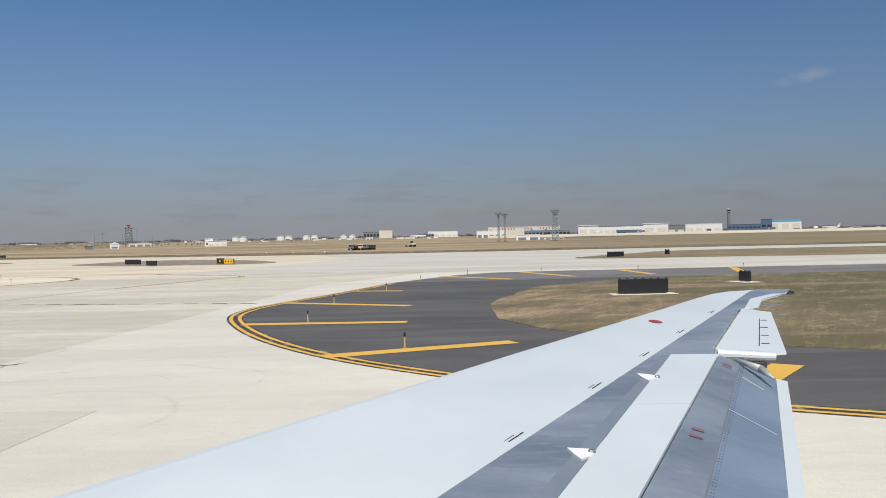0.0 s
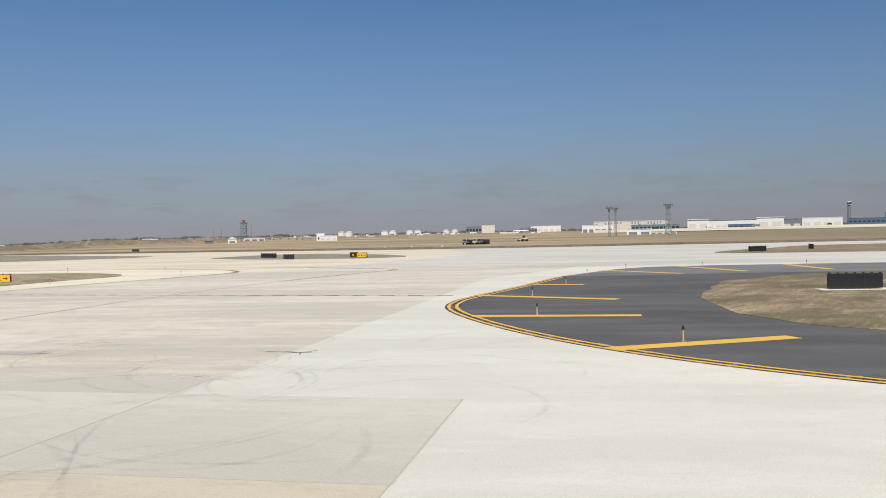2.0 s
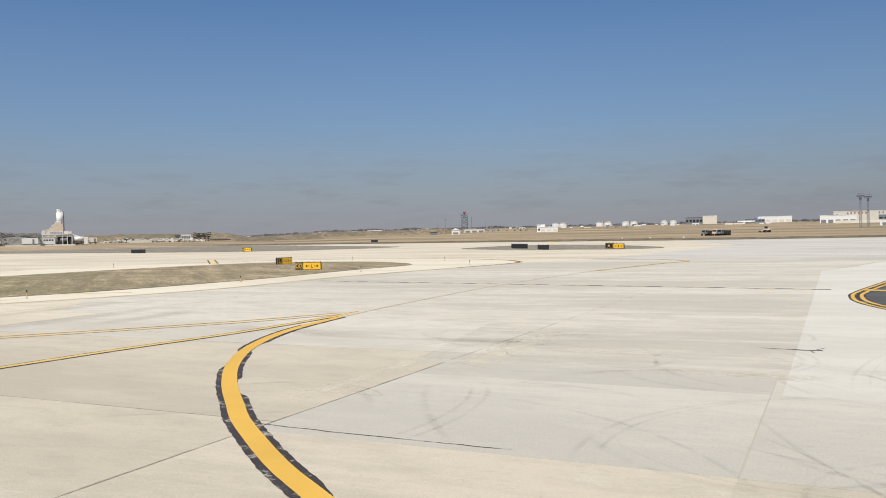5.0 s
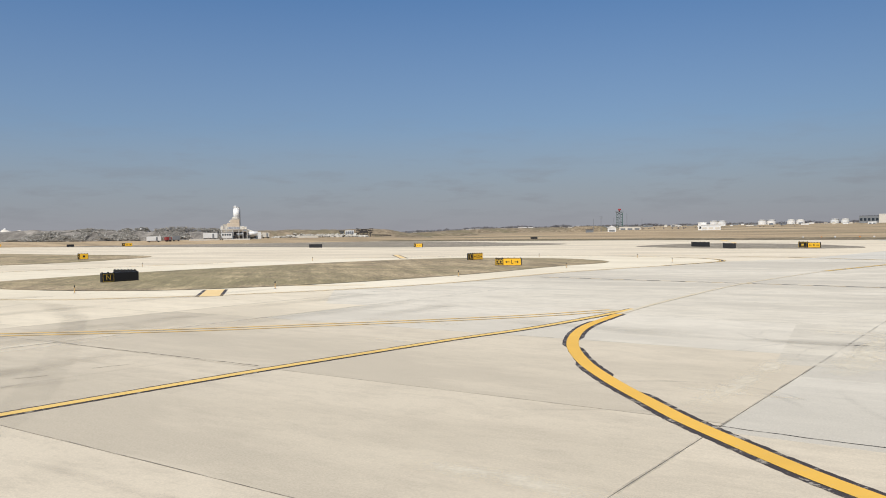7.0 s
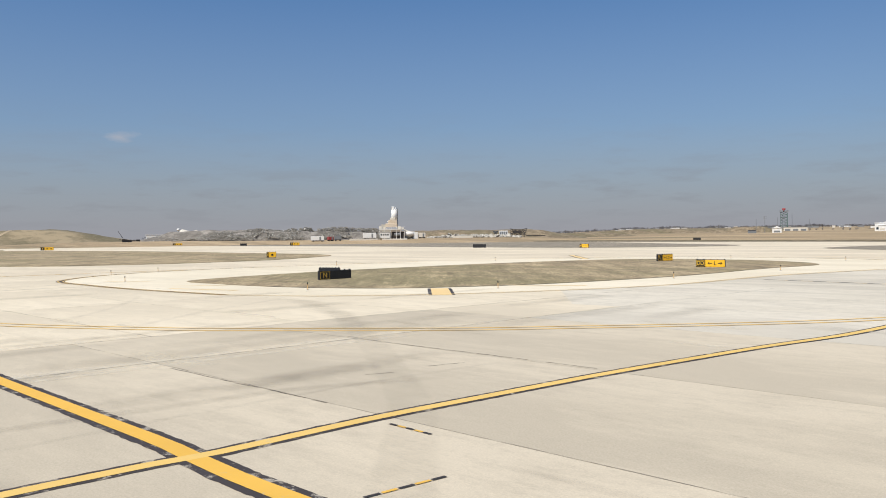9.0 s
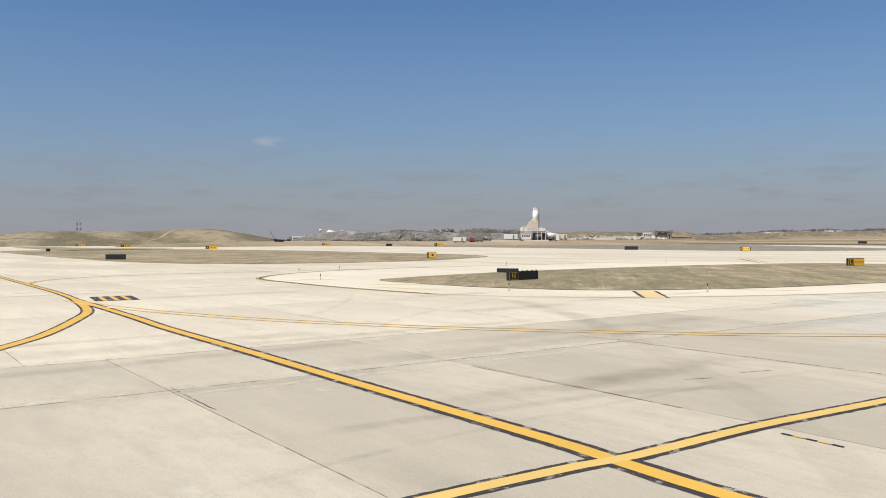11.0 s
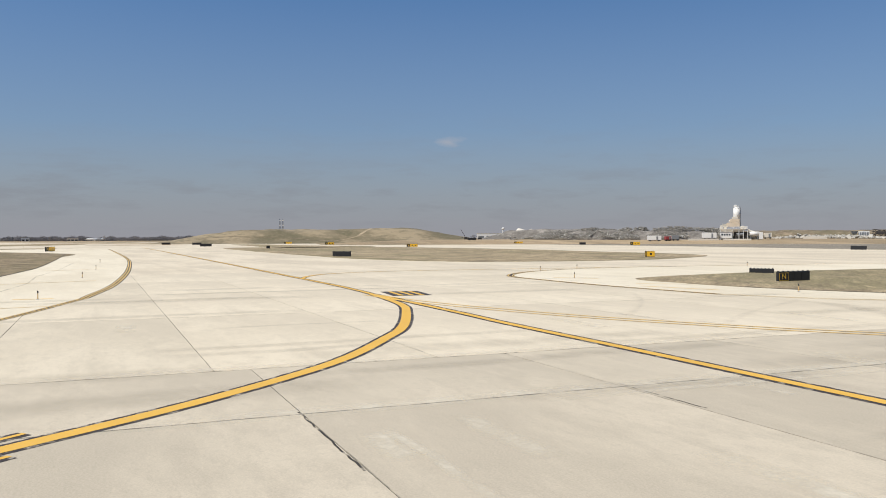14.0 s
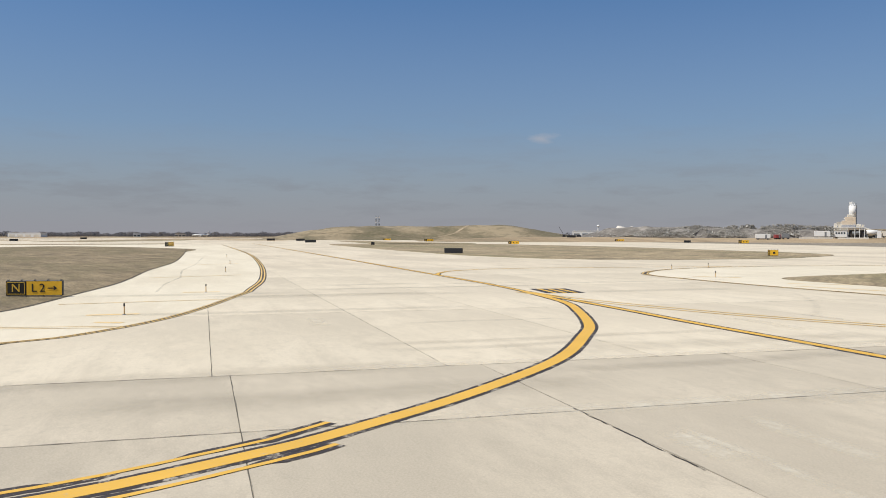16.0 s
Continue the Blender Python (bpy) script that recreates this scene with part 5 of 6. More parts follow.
for x, y, w, h, mat, label in ((210, 1120, 6, 2.6, M_WHITE, "white service van on the far apron"), (268, 1112, 8, 2.8, M_GREY, "grey fuel truck on the far apron"), (352, 1092, 5, 2.2, M_DARK, "dark service car on the far apron"),
                               (424, 1062, 7, 2.6, M_BLUE, "blue service truck on the far apron"), (470, 1040, 5, 2.2, M_WHITE, "white service van on the far apron"), (610, 980, 9, 3.0, M_CREAM, "cream catering truck on the far apron"),
                               (655, 958, 5, 2.2, M_DARK, "dark service car on the far apron"), (140, 1124, 6, 2.4, M_DARK, "dark service car on the far apron")):
    van(x, y, w, h, mat, label)


def tank(x, y, r, h):
    top = thing("storage_tank", "round white fuel storage tank on the skyline", "tank", pose(x, y, ground_z(x, y)), "fuel tanks")
    part("shell", rod(B(), (0, 0, -1), (0, 0, h), r, r, 28), M_WHITE, top, "", False)
    part("roof", rod(B(), (0, 0, h), (0, 0, h + r * 0.12), r, r * 0.2, 28), M_CREAM, top)
    part("rail", rod(B(), (0, 0, h * 0.94), (0, 0, h * 0.97), r + 0.4, r + 0.4, 28), M_GREY, top)


for x, y in ((-482, 2453), (-458, 2457), (-424, 2566), (-399, 2569), (-322, 2681), (-294, 2684), (-612, 2440), (-590, 2444)):
    tank(x, y, 11.5, 12.5)


# ---- masts and towers ----
def lattice(h, w0, w1, bays, r):
    bm = B()
    cs = ((-1, -1), (1, -1), (1, 1), (-1, 1))

    def at(i, c):
        w = (w0 + (w1 - w0) * i / bays) / 2
        return Vector((c[0] * w, c[1] * w, h * i / bays))
    for i in range(bays):
        for k in range(4):
            a, b = cs[k], cs[(k + 1) % 4]
            rod(bm, at(i, a), at(i + 1, a), r, sides=4)
            rod(bm, at(i, a), at(i + 1, b), r * 0.7, sides=4)
            rod(bm, at(i + 1, a), at(i + 1, b), r * 0.7, sides=4)
    return bm


def light_tower(x, y, h, w0, w1, label, r=0.16):
    top = thing("light_tower", label, "mast", facing(x, y), "tall floodlight masts")
    part("tower_frame", lattice(h, w0, w1, 12, r * 1.35), M_MASTGREY, top)
    part("platform", box(B(), w1 + 2.6, w1 + 2.6, 0.25, 0, 0, h), M_MASTGREY, top)
    part("rail", box(B(), w1 + 3.0, w1 + 3.0, 0.12, 0, 0, h + 0.9), M_STEEL, top)
    for i in range(5):
        a = (i - 2) * (w1 + 2.6) / 4
        part("antenna", rod(B(), (a, 0, h), (a, 0, h + 1.9 + 0.5 * (i % 2)), 0.14, 0.12), M_MASTGREY, top)
        part("lamp", box(B(), 0.5, 0.5, 0.7, a, 0, h + 1.7 + 0.5 * (i % 2), bevel=0.08), M_STEEL, top)
        part("floodlight", box(B(), 0.7, 0.5, 0.6, a, -1.2, h + 0.25), M_MASTGREY, top)
    return top


light_tower(38.6, 570.7, 18.6, 1.5, 1.1, "slim grey steel mast with floodlights on top", 0.13)
light_tower(43.2, 574.4, 18.0, 1.5, 1.1, "slim grey steel mast with floodlights on top", 0.13)
light_tower(78.9, 578.7, 20.0, 4.6, 3.0, "four-legged lattice steel mast with floodlights on top", 0.15)

radar = thing("radar_tower", "dark green lattice radar tower with a red antenna on top", "radar tower", facing(-355.4, 934.9))
part("tower_frame", lattice(21, 8, 6.5, 7, 0.22), M_TOWERGREEN, radar, "dark green lattice")
part("platform", box(B(), 9.5, 9.5, 0.4, 0, 0, 21), M_GREY, radar)
part("rail", box(B(), 9.7, 9.7, 0.2, 0, 0, 22.2), M_GREY, radar)
for sx in (-6.5, 8.5):
    part("mast", rod(B(), (sx, 0, 0), (sx, 0, 17 + sx * 0.3), 0.3, 0.2), M_GREY, radar)
ped = part("pedestal", rod(B(), (0, 0, 21.2), (0, 0, 23.4), 0.9, 0.6, 8), M_RED, radar, "red antenna pedestal")
part("antenna", box(B(), 3.6, 1.0, 1.9, 0, 0, 23.2, bevel=0.25), M_RED, ped, "red radar antenna")
part("stair", box(B(), 0.9, 1.0, 20, 3.4, -4.2, 0), M_TOWERGREEN, radar)


def pole(x, y, h, arms, label="slim grey pole standing in the field", r=0.22):
    top = thing("pole", label, "pole", facing(x, y), "field poles")
    part("shaft", rod(B(), (0, 0, -0.5), (0, 0, h), r, r * 0.7, 8), M_GREY, top)
    for i in range(arms):
        part("crossarm", box(B(), 3.0, 0.3, 0.3, 0, 0, h - 0.6 - i * 1.1), M_GREY, top)
    return top


pole(-289.4, 703.0, 14.0, 2)
pole(-299.5, 710.0, 12.0, 0)
pole(-318.4, 904.9, 12.5, 0)
pole(-330.4, 859.9, 14.0, 1)

ctl = thing("control_tower", "tall grey airport control tower with a glazed cab", "control tower", facing(785.7, 2267.8))
part("shaft", rod(B(), (0, 0, -2), (0, 0, 54), 5.2, 3.8, 12), M_GREY, ctl)
cab = part("cab", rod(B(), (0, 0, 54), (0, 0, 59), 4.6, 6.4, 10), M_GLASS, ctl, "dark glazed cab")
part("floor", rod(B(), (0, 0, 53), (0, 0, 54.2), 6.0, 6.2, 10), M_CREAM, cab)
part("roof", rod(B(), (0, 0, 59), (0, 0, 60.6), 6.8, 5.6, 10), M_CREAM, ctl)
part("antenna", rod(B(), (0, 0, 60.4), (0, 0, 65), 0.35, 0.15), M_GREY, ctl)

for dx in (-1.9, 1.9):
    tw = thing("radio_mast", "slim grey lattice radio mast behind the bank", "mast", facing(-1177 + dx * 0.4, 303 + dx), "radio masts")
    part("tower_frame", lattice(31, 1.9, 1.6, 12, 0.15), M_MASTGREY, tw)
    for i in range(4):
        part("antenna", box(B(), 2.6, 0.7, 1.3, 0, -0.9, 18 + i * 3.4), M_WHITE if i % 2 else M_MASTGREY, tw)

wt = thing("water_tower", "white ball-shaped water tower far off", "water tower", facing(-1922.5, 1107.7))
part("stem", rod(B(), (0, 0, -2), (0, 0, 24), 2.6, 1.6, 10), M_WHITE, wt)
bm = B()
bmesh.ops.create_uvsphere(bm, u_segments=18, v_segments=10, radius=3.6)
bmesh.ops.scale(bm, vec=(1.1, 1.1, 0.85), verts=bm.verts)
bmesh.ops.translate(bm, vec=(0, 0, 25.5), verts=bm.verts)
part("bowl", bm, M_WHITE, wt, "", True)


# ---- batch plant ----
plant = thing("batch_plant", "white concrete batching plant with a tall silo", "batching plant", facing(-360.4, 327.7))


def taper(bm, x, y, z0, z1, w0, d0, w1, d1):
    """A hopper: a box whose foot and head differ in size."""
    vs = [bm.verts.new((x + sx * w / 2, y + sy * d / 2, z)) for z, w, d in ((z0, w0, d0), (z1, w1, d1)) for sx, sy in ((-1, -1), (1, -1), (1, 1), (-1, 1))]
    for q in ((3, 2, 1, 0), (4, 5, 6, 7), (0, 1, 5, 4), (1, 2, 6, 5), (2, 3, 7, 6), (3, 0, 4, 7)):
        bm.faces.new([vs[n] for n in q])
    return bm


silo = part("silo", rod(B(), (1.3, 0, 10.2), (1.3, 0, 16.6), 1.7, 1.7, 24), M_WHITE, plant, "white cylindrical silo", True)
part("cone", rod(B(), (1.3, 0, 8.0), (1.3, 0, 10.2), 0.5, 1.7, 24), M_WHITE, silo)
part("silo_cap", rod(B(), (1.3, 0, 16.6), (1.3, 0, 17.0), 1.75, 1.2, 24), M_WHITE, silo)
part("filter_housing", box(B(), 1.5, 1.5, 1.5, 0.6, 0, 16.9, bevel=0.1), M_WHITE, silo)
part("vent_stub", rod(B(), (2.1, 0, 16.8), (2.1, 0, 17.9), 0.3, 0.3, 10), M_WHITE, silo)
for a in range(10):
    q = a * math.pi / 5
    part("rail_post", rod(B(), (1.3 + 1.9 * math.cos(q), 1.9 * math.sin(q), 16.5), (1.3 + 1.9 * math.cos(q), 1.9 * math.sin(q), 17.7), 0.05), M_STEEL, silo)
part("ladder", box(B(), 0.5, 0.15, 12, 3.15, -0.3, 5), M_STEEL, silo)
part("fill_pipe", rod(B(), (3.3, 0.5, 1.0), (3.3, 0.5, 16.0), 0.12), M_WHITE, silo)
part("weigh_tower", box(B(), 6.6, 4.4, 2.2, -0.4, 0, 6.6, bevel=0.15), M_BEIGE, plant, "beige weigh tower")
part("upper_house", box(B(), 5.0, 3.8, 1.9, 0.3, -0.2, 8.8, bevel=0.12), M_BEIGE, plant)
part("top_house", box(B(), 3.0, 3.0, 1.2, 0.4, -0.6, 10.7, bevel=0.1), M_CREAM, plant)
part("side_bin", taper(B(), -4.6, -0.3, 5.3, 8.2, 1.4, 1.4, 3.0, 2.6), M_CREAM, plant, "cream side bin")
part("cement_screw", rod(B(), (2.6, -0.8, 8.4), (-2.8, -1.4, 9.8), 0.28, 0.28, 10), M_WHITE, plant, "white screw conveyor")
part("deck", box(B(), 14.4, 6.0, 0.3, -0.4, 0, 5.2), M_WHITE, plant)
part("skirt", taper(B(), -0.6, 0, 3.9, 5.2, 9.6, 4.6, 13.4, 5.6), M_CREAM, plant, "flared cream skirt")
for a in range(11):
    part("deck_post", rod(B(), (-7.4 + a * 1.4, -2.9, 5.4), (-7.4 + a * 1.4, -2.9, 6.6), 0.06), M_WHITE, plant)
for z in (6.0, 6.6):
    part("deck_rail", rod(B(), (-7.5, -2.9, z), (6.7, -2.9, z), 0.06), M_WHITE, plant)
for sx, w, h in ((-6.6, 1.4, 1.9), (4.2, 2.2, 1.5), (6.0, 1.0, 1.1)):
    part("motor_house", box(B(), w, 2.0, h, sx, -1.2, 5.5, bevel=0.08), M_CREAM, plant)
# shade inside the mixer bay, put in as a solid dark box
part("dark_bay", box(B(), 7.0, 5, 3.9, 3.4, 0.8, 0.0, bevel=0.1), M_DARK, plant, "solid dark box standing in for the shaded mixer bay")
part("mixer", rod(B(), (1.2, -1.6, 2.2), (4.8, -1.6, 2.6), 1.1, 0.9, 14), M_GREY, plant, "grey mixer drum")
cabin = part("control_cabin", box(B(), 6.0, 3, 3.5, -4.2, -1.6, 0.3, bevel=0.08), M_WHITE, plant, "white control cabin")
part("roof", box(B(), 6.5, 3.5, 0.25, -4.2, -1.6, 3.8), M_CREAM, cabin)
for i in range(4):
    part("window", box(B(), 0.8, 0.08, 0.9, -6.2 + i * 1.25, -3.12, 1.9), M_GLASS, cabin)
for sx in (-7, -4.4, -1.0, 2.4, 4.6, 6.8):
    part("leg", rod(B(), (sx, -2.6, -0.5), (sx, -2.6, 5.3), 0.2), M_WHITE, plant)
tank_ = part("water_tank", rod(B(), (7.4, -0.5, 2.7), (12.8, -0.5, 2.7), 1.25, 1.25, 18), M_WHITE, plant, "white horizontal tank", True)
for sx in (8.2, 12.0):
    part("cradle", box(B(), 0.5, 2.2, 1.7, sx, -0.5, -0.2), M_GREY, tank_)
part("end_house", box(B(), 2.0, 2.6, 3.7, 13.6, -0.5, -0.2, bevel=0.08), M_WHITE, plant)
part("conveyor", rod(B(), (5.5, 1.5, 5.6), (17.5, 3.5, 1.0), 0.4, 0.4, 6), M_CREAM, plant, "inclined covered conveyor")
part("stair", box(B(), 0.8, 3.2, 0.25, -7.9, -3.4, 2.6, m=pose(0, 0, 0, 0, 0, 0)), M_STEEL, plant)


def trailer(x, y, w, h, mat, label, turn=0, z0=0.7):
    top = thing("trailer", label, "trailer", facing(x, y) @ pose(0, 0, 0, 0, 0, turn), "site trailers")
    part("body", box(B(), w, 2.5, h - z0, 0, 0, z0, bevel=0.06), mat, top)
    part("chassis", box(B(), w * 0.95, 2.0, 0.25, 0, 0, z0 - 0.26), M_DARK, top)
    for sx in (-0.32, 0.32):
        part("wheel", rod(B(), (sx * w, -1.25, 0.4), (sx * w, 1.25, 0.4), 0.42, 0.42, 12), M_RUBBER, top)
    part("door", box(B(), 0.9, 0.06, (h - z0) * 0.8, w * 0.2, -1.28, z0 + 0.1), M_GREY, top)


trailer(-373.4, 283.7, 7.2, 3.0, M_WHITE, "white box trailer parked before the heap")
trailer(-366.4, 315.7, 7.5, 3.6, M_WHITE, "white office trailer beside the plant")
trailer(-354.8, 336.2, 5.4, 3.6, M_WHITE, "white container beside the plant")
trailer(-348.8, 340.2, 4.0, 3.2, M_CREAM, "cream container beside the plant")
trailer(-371.4, 291.2, 3.0, 2.4, M_RED, "small red site vehicle body", 20)
trailer(-369.9, 295.2, 3.6, 2.8, M_GREY, "grey container before the heap")


def low_slab(x, y, w, d, h, label, mat, turn=0):
    ob = link("barrier", box(B(), w, d, h, 0, 0, -0.2, bevel=0.05), mat)
    ob.matrix_world = facing(x, y) @ pose(0, 0, 0, 0, 0, turn)
    return tagged(ob, label, "barrier", "pale concrete barriers")


low_slab(-362.4, 307.7, 16, 1.0, 1.0, "long low pale concrete barrier before the plant", M_CREAM, 6)
low_slab(-350.5, 319.8, 14, 1.0, 0.9, "long low pale concrete barrier before the plant", M_CREAM, -4)
low_slab(-339.9, 365.7, 12, 1.2, 1.3, "long low pale concrete barrier before the plant", M_CREAM, 3)


# ---- vehicles ----
def dump_truck(x, y, turn, mat, label, k=1.0):
    top = thing("dump_truck", label, "truck", facing(x, y) @ pose(0, 0, 0, 0, 0, turn) @ Matrix.Scale(k, 4), "construction trucks")
    part("chassis", box(B(), 7.2, 1.2, 0.35, 0, 0, 0.75), M_DARK, top)
    cb = part("cab", box(B(), 1.9, 2.3, 2.0, -2.6, 0, 0.9, bevel=0.18), mat, top, "painted cab")
    part("windscreen", box(B(), 0.06, 1.9, 0.8, -3.57, 0, 1.9), M_GLASS, cb)
    part("side_window", box(B(), 1.0, 0.06, 0.7, -2.7, -1.17, 1.95), M_GLASS, cb)
    part("bonnet", box(B(), 1.1, 1.9, 1.0, -4.0, 0, 0.8, bevel=0.15), mat, top)
    bed = B()
    box(bed, 4.6, 2.4, 0.15, 1.2, 0, 1.15)
    box(bed, 4.6, 0.12, 1.3, 1.2, -1.2, 1.2)
    box(bed, 4.6, 0.12, 1.3, 1.2, 1.2, 1.2)
    box(bed, 0.12, 2.4, 1.5, -1.05, 0, 1.2)
    part("bed", bed, M_DARK, top, "dark dump bed")
    part("load", box(B(), 4.2, 2.2, 0.8, 1.2, 0, 1.3, bevel=0.35), M_DIRT, top)
    for sx in (-3.3, 0.6, 1.9, 3.0):
        for sy in (-1.1, 1.1):
            part("wheel", rod(B(), (sx, sy - 0.18, 0.52), (sx, sy + 0.18, 0.52), 0.52, 0.52, 14), M_RUBBER, top)
    return top


dump_truck(-36.6, 340.7, 55, M_STEEL, "grey dump truck with a dark bed in the field", 0.78)
dump_truck(-33.3, 343.7, 70, M_BEIGE, "tan dump truck between grey trucks in the field", 0.8)
dump_truck(-30.5, 342.7, 50, M_STEEL, "grey dump truck with a dark bed in the field", 0.78)


def crusher(x, y, turn, label):
    """A wheeled crushing plant: boxy engine house, hopper and platform rails."""
    top = thing("crushing_plant", label, "machine", facing(x, y) @ pose(0, 0, 0, 0, 0, turn))
    part("chassis", box(B(), 10.5, 2.0, 0.5, 0, 0, 0.9), M_DARK, top)
    house = part("engine_house", box(B(), 5.2, 2.6, 2.5, 1.6, 0, 1.4, bevel=0.08), M_WHITE, top, "pale engine house")
    for i in range(4):
        part("door_panel", box(B(), 0.9, 0.05, 1.5, -0.3 + i * 1.2, -1.33, 1.8), M_GREY if i % 2 else M_STEEL, house)
    part("hopper", taper(B(), -3.2, 0, 2.0, 4.0, 1.6, 1.4, 3.6, 2.8), M_STEEL, top, "flared steel hopper")
    rail = B()
    for i in range(6):
        rod(rail, (-1.0 + i * 1.04, -1.3, 3.9), (-1.0 + i * 1.04, -1.3, 4.8), 0.05, 0.05, 4)
    rod(rail, (-1.0, -1.3, 4.8), (4.2, -1.3, 4.8), 0.05, 0.05, 4)
    part("rail", rail, M_STEEL, top)
    for sx in (-3.6, -2.4, 3.2, 4.4):
        for sy in (-0.95, 0.95):
            part("wheel", rod(B(), (sx, sy - 0.18, 0.55), (sx, sy + 0.18, 0.55), 0.55, 0.55, 14), M_RUBBER, top)
    return top


def conveyor(x, y, turn, label):
    """A dark screening machine: lattice girders crossing above a wheeled bogie, with a long low tail belt."""
    top = thing("conveyor", label, "machine", facing(x, y) @ pose(0, 0, 0, 0, 0, turn))
    for name, a, b, up in (("truss", (-5.2, 2.4), (5.4, 3.9), 1.3), ("truss", (-5.0, 3.8), (5.0, 2.4), 1.3), ("truss", (-5.0, 1.0), (4.6, 1.6), 1.2), ("tail_belt", (4.6, 0.9), (16.5, 0.5), 0.35)):
        n = 9
        for y0 in (-0.8, 0.8):
            bm = B()
            q = [Vector((a[0] + (b[0] - a[0]) * i / n, y0, a[1] + (b[1] - a[1]) * i / n)) for i in range(n + 1)]
            for i in range(n):
                lift = Vector((0, 0, up))
                rod(bm, q[i], q[i + 1], 0.13, 0.13, 4)
                rod(bm, q[i] + lift, q[i + 1] + lift, 0.13, 0.13, 4)
                rod(bm, q[i] + (lift if i % 2 else lift * 0), q[i + 1] + (lift * 0 if i % 2 else lift), 0.08, 0.08, 4)
            part(name, bm, M_DARK, top)
    part("screen_box", box(B(), 4.6, 2.2, 1.6, -0.6, 0, 2.3, bevel=0.1), M_DARK, top, "dark screen box")
    for sx in (-3.4, -0.8, 1.6, 3.6):
        part("leg", box(B(), 0.3, 1.8, 2.6, sx, 0, 0), M_DARK, top)
    return top


crusher(-334.2, 394.8, 8, "pale grey crushing plant parked beside broken concrete")
conveyor(-326.3, 402.0, 5, "dark lattice conveyor beside a crushing plant")


def loader(x, y, turn, mat, label):
    top = thing("loader", label, "wheel loader", facing(x, y) @ pose(0, 0, 0, 0, 0, turn))
    part("body", box(B(), 2.8, 1.5, 0.9, 0.6, 0, 0.8, bevel=0.15), mat, top)
    part("cab", box(B(), 1.1, 1.3, 1.1, 0.1, 0, 1.7, bevel=0.08), M_GLASS, top, "dark glazed cab")
    part("arm", rod(B(), (-0.8, 0, 1.3), (-2.4, 0, 0.6), 0.18), mat, top)
    part("bucket", box(B(), 0.7, 2.0, 0.7, -2.7, 0, 0.1, bevel=0.1), M_DARK, top)
    for sx in (-0.6, 1.4):
        for sy in (-0.85, 0.85):
            part("wheel", rod(B(), (sx, sy - 0.2, 0.6), (sx, sy + 0.2, 0.6), 0.6, 0.6, 14), M_RUBBER, top)


loader(-15.5, 407.8, 20, M_BEIGE, "tan wheel loader working in the field")

crane = thing("crane", "dark excavator with a long thin boom below the bank", "excavator", facing(-524.2, 250.5))
part("body", box(B(), 2.2, 1.8, 1.0, 0, 0, 0.7, bevel=0.2), M_DARK, crane)
part("track", box(B(), 2.4, 2.0, 0.7, 0, 0, -0.05, bevel=0.2), M_RUBBER, crane)
part("boom", rod(B(), (-0.6, 0, 2.2), (-3.4, 0, 6.8), 0.16, 0.1), M_DARK, crane)

for i, (x, y, h) in enumerate(((-60.5, 283, 0.8), (-55, 282, 0.75), (-51, 281, 0.8), (-44, 280, 0.75), (-40, 279, 0.8))):
    top = thing("traffic_cone", "white and orange barrel marker at the pavement edge", "barrel marker", pose(x, y, ground_z(x, y)), "edge barrels")
    part("barrel", rod(B(), (0, 0, 0), (0, 0, h), 0.3, 0.22, 10), M_ORANGE if i % 2 else M_WHITE, top)
    part("foot", rod(B(), (0, 0, 0), (0, 0, 0.1), 0.42, 0.4, 10), M_RUBBER, top)


def airliner(x, y, turn, tail, label, k=1.0):
    top = thing("airliner", label, "aircraft", facing(x, y) @ pose(0, 0, 0, 0, 0, turn) @ Matrix.Scale(k, 4), "parked airliners")
    fb = rod(B(), (-15, 0, 3.6), (13, 0, 3.6), 1.9, 1.9, 14)
    rod(fb, (-19, 0, 3.2), (-15, 0, 3.6), 0.5, 1.9, 14)
    rod(fb, (13, 0, 3.6), (20, 0, 4.6), 1.9, 0.4, 14)
    part("fuselage", fb, M_WHITE, top, "", True)
    tl = B()
    f = [tl.verts.new((px, sy, pz)) for sy in (-0.2, 0.2) for px, pz in ((13, 5.2), (19.5, 5.2), (21, 11.5), (18, 11.5))]
    for q in ((0, 1, 2, 3), (7, 6, 5, 4), (0, 4, 5, 1), (1, 5, 6, 2), (2, 6, 7, 3), (3, 7, 4, 0)):
        tl.faces.new([f[i] for i in q])
    part("tail_fin", tl, tail, top, "coloured tail fin")
    for s in (-1, 1):
        part("wing", box(B(), 4.5, 15, 0.4, 2, s * 8.5, 2.6), M_STEEL, top)
        part("engine", rod(B(), (-2.5, s * 6, 1.7), (1.5, s * 6, 1.7), 1.1, 0.8, 12), M_WHITE, top)
    for px, py in ((-12, 0), (2, -3), (2, 3)):
        part("gear", rod(B(), (px, py, 0), (px, py, 2), 0.5, 0.3, 8), M_RUBBER, top)


airliner(985.8, 2099.6, 8, M_CREAM, "white airliner parked far off beyond the hangars", 1.1)
airliner(-70.2, 2300.0, -10, M_BLUE, "white airliner with a dark tail parked far off", 1.2)
airliner(-1727.8, 94.3, 15, M_WHITE, "white airliner parked before the trees", 0.9)
# ---- the airliner wing ----
ROOT, RISE = 1.60, 0.052
WING = thing("airliner_wing", "white and grey airliner wing with a lowered metal flap", "aircraft wing",
             pose(-0.0551, 0.0273, 0.0005, 0.940, -0.483, 90.892))


def along(table, s):
    for (a, u), (b, v) in zip(table, table[1:]):
        if s <= b:
            return u + (v - u) * max(0.0, (s - a)) / (b - a)
    return table[-1][1]


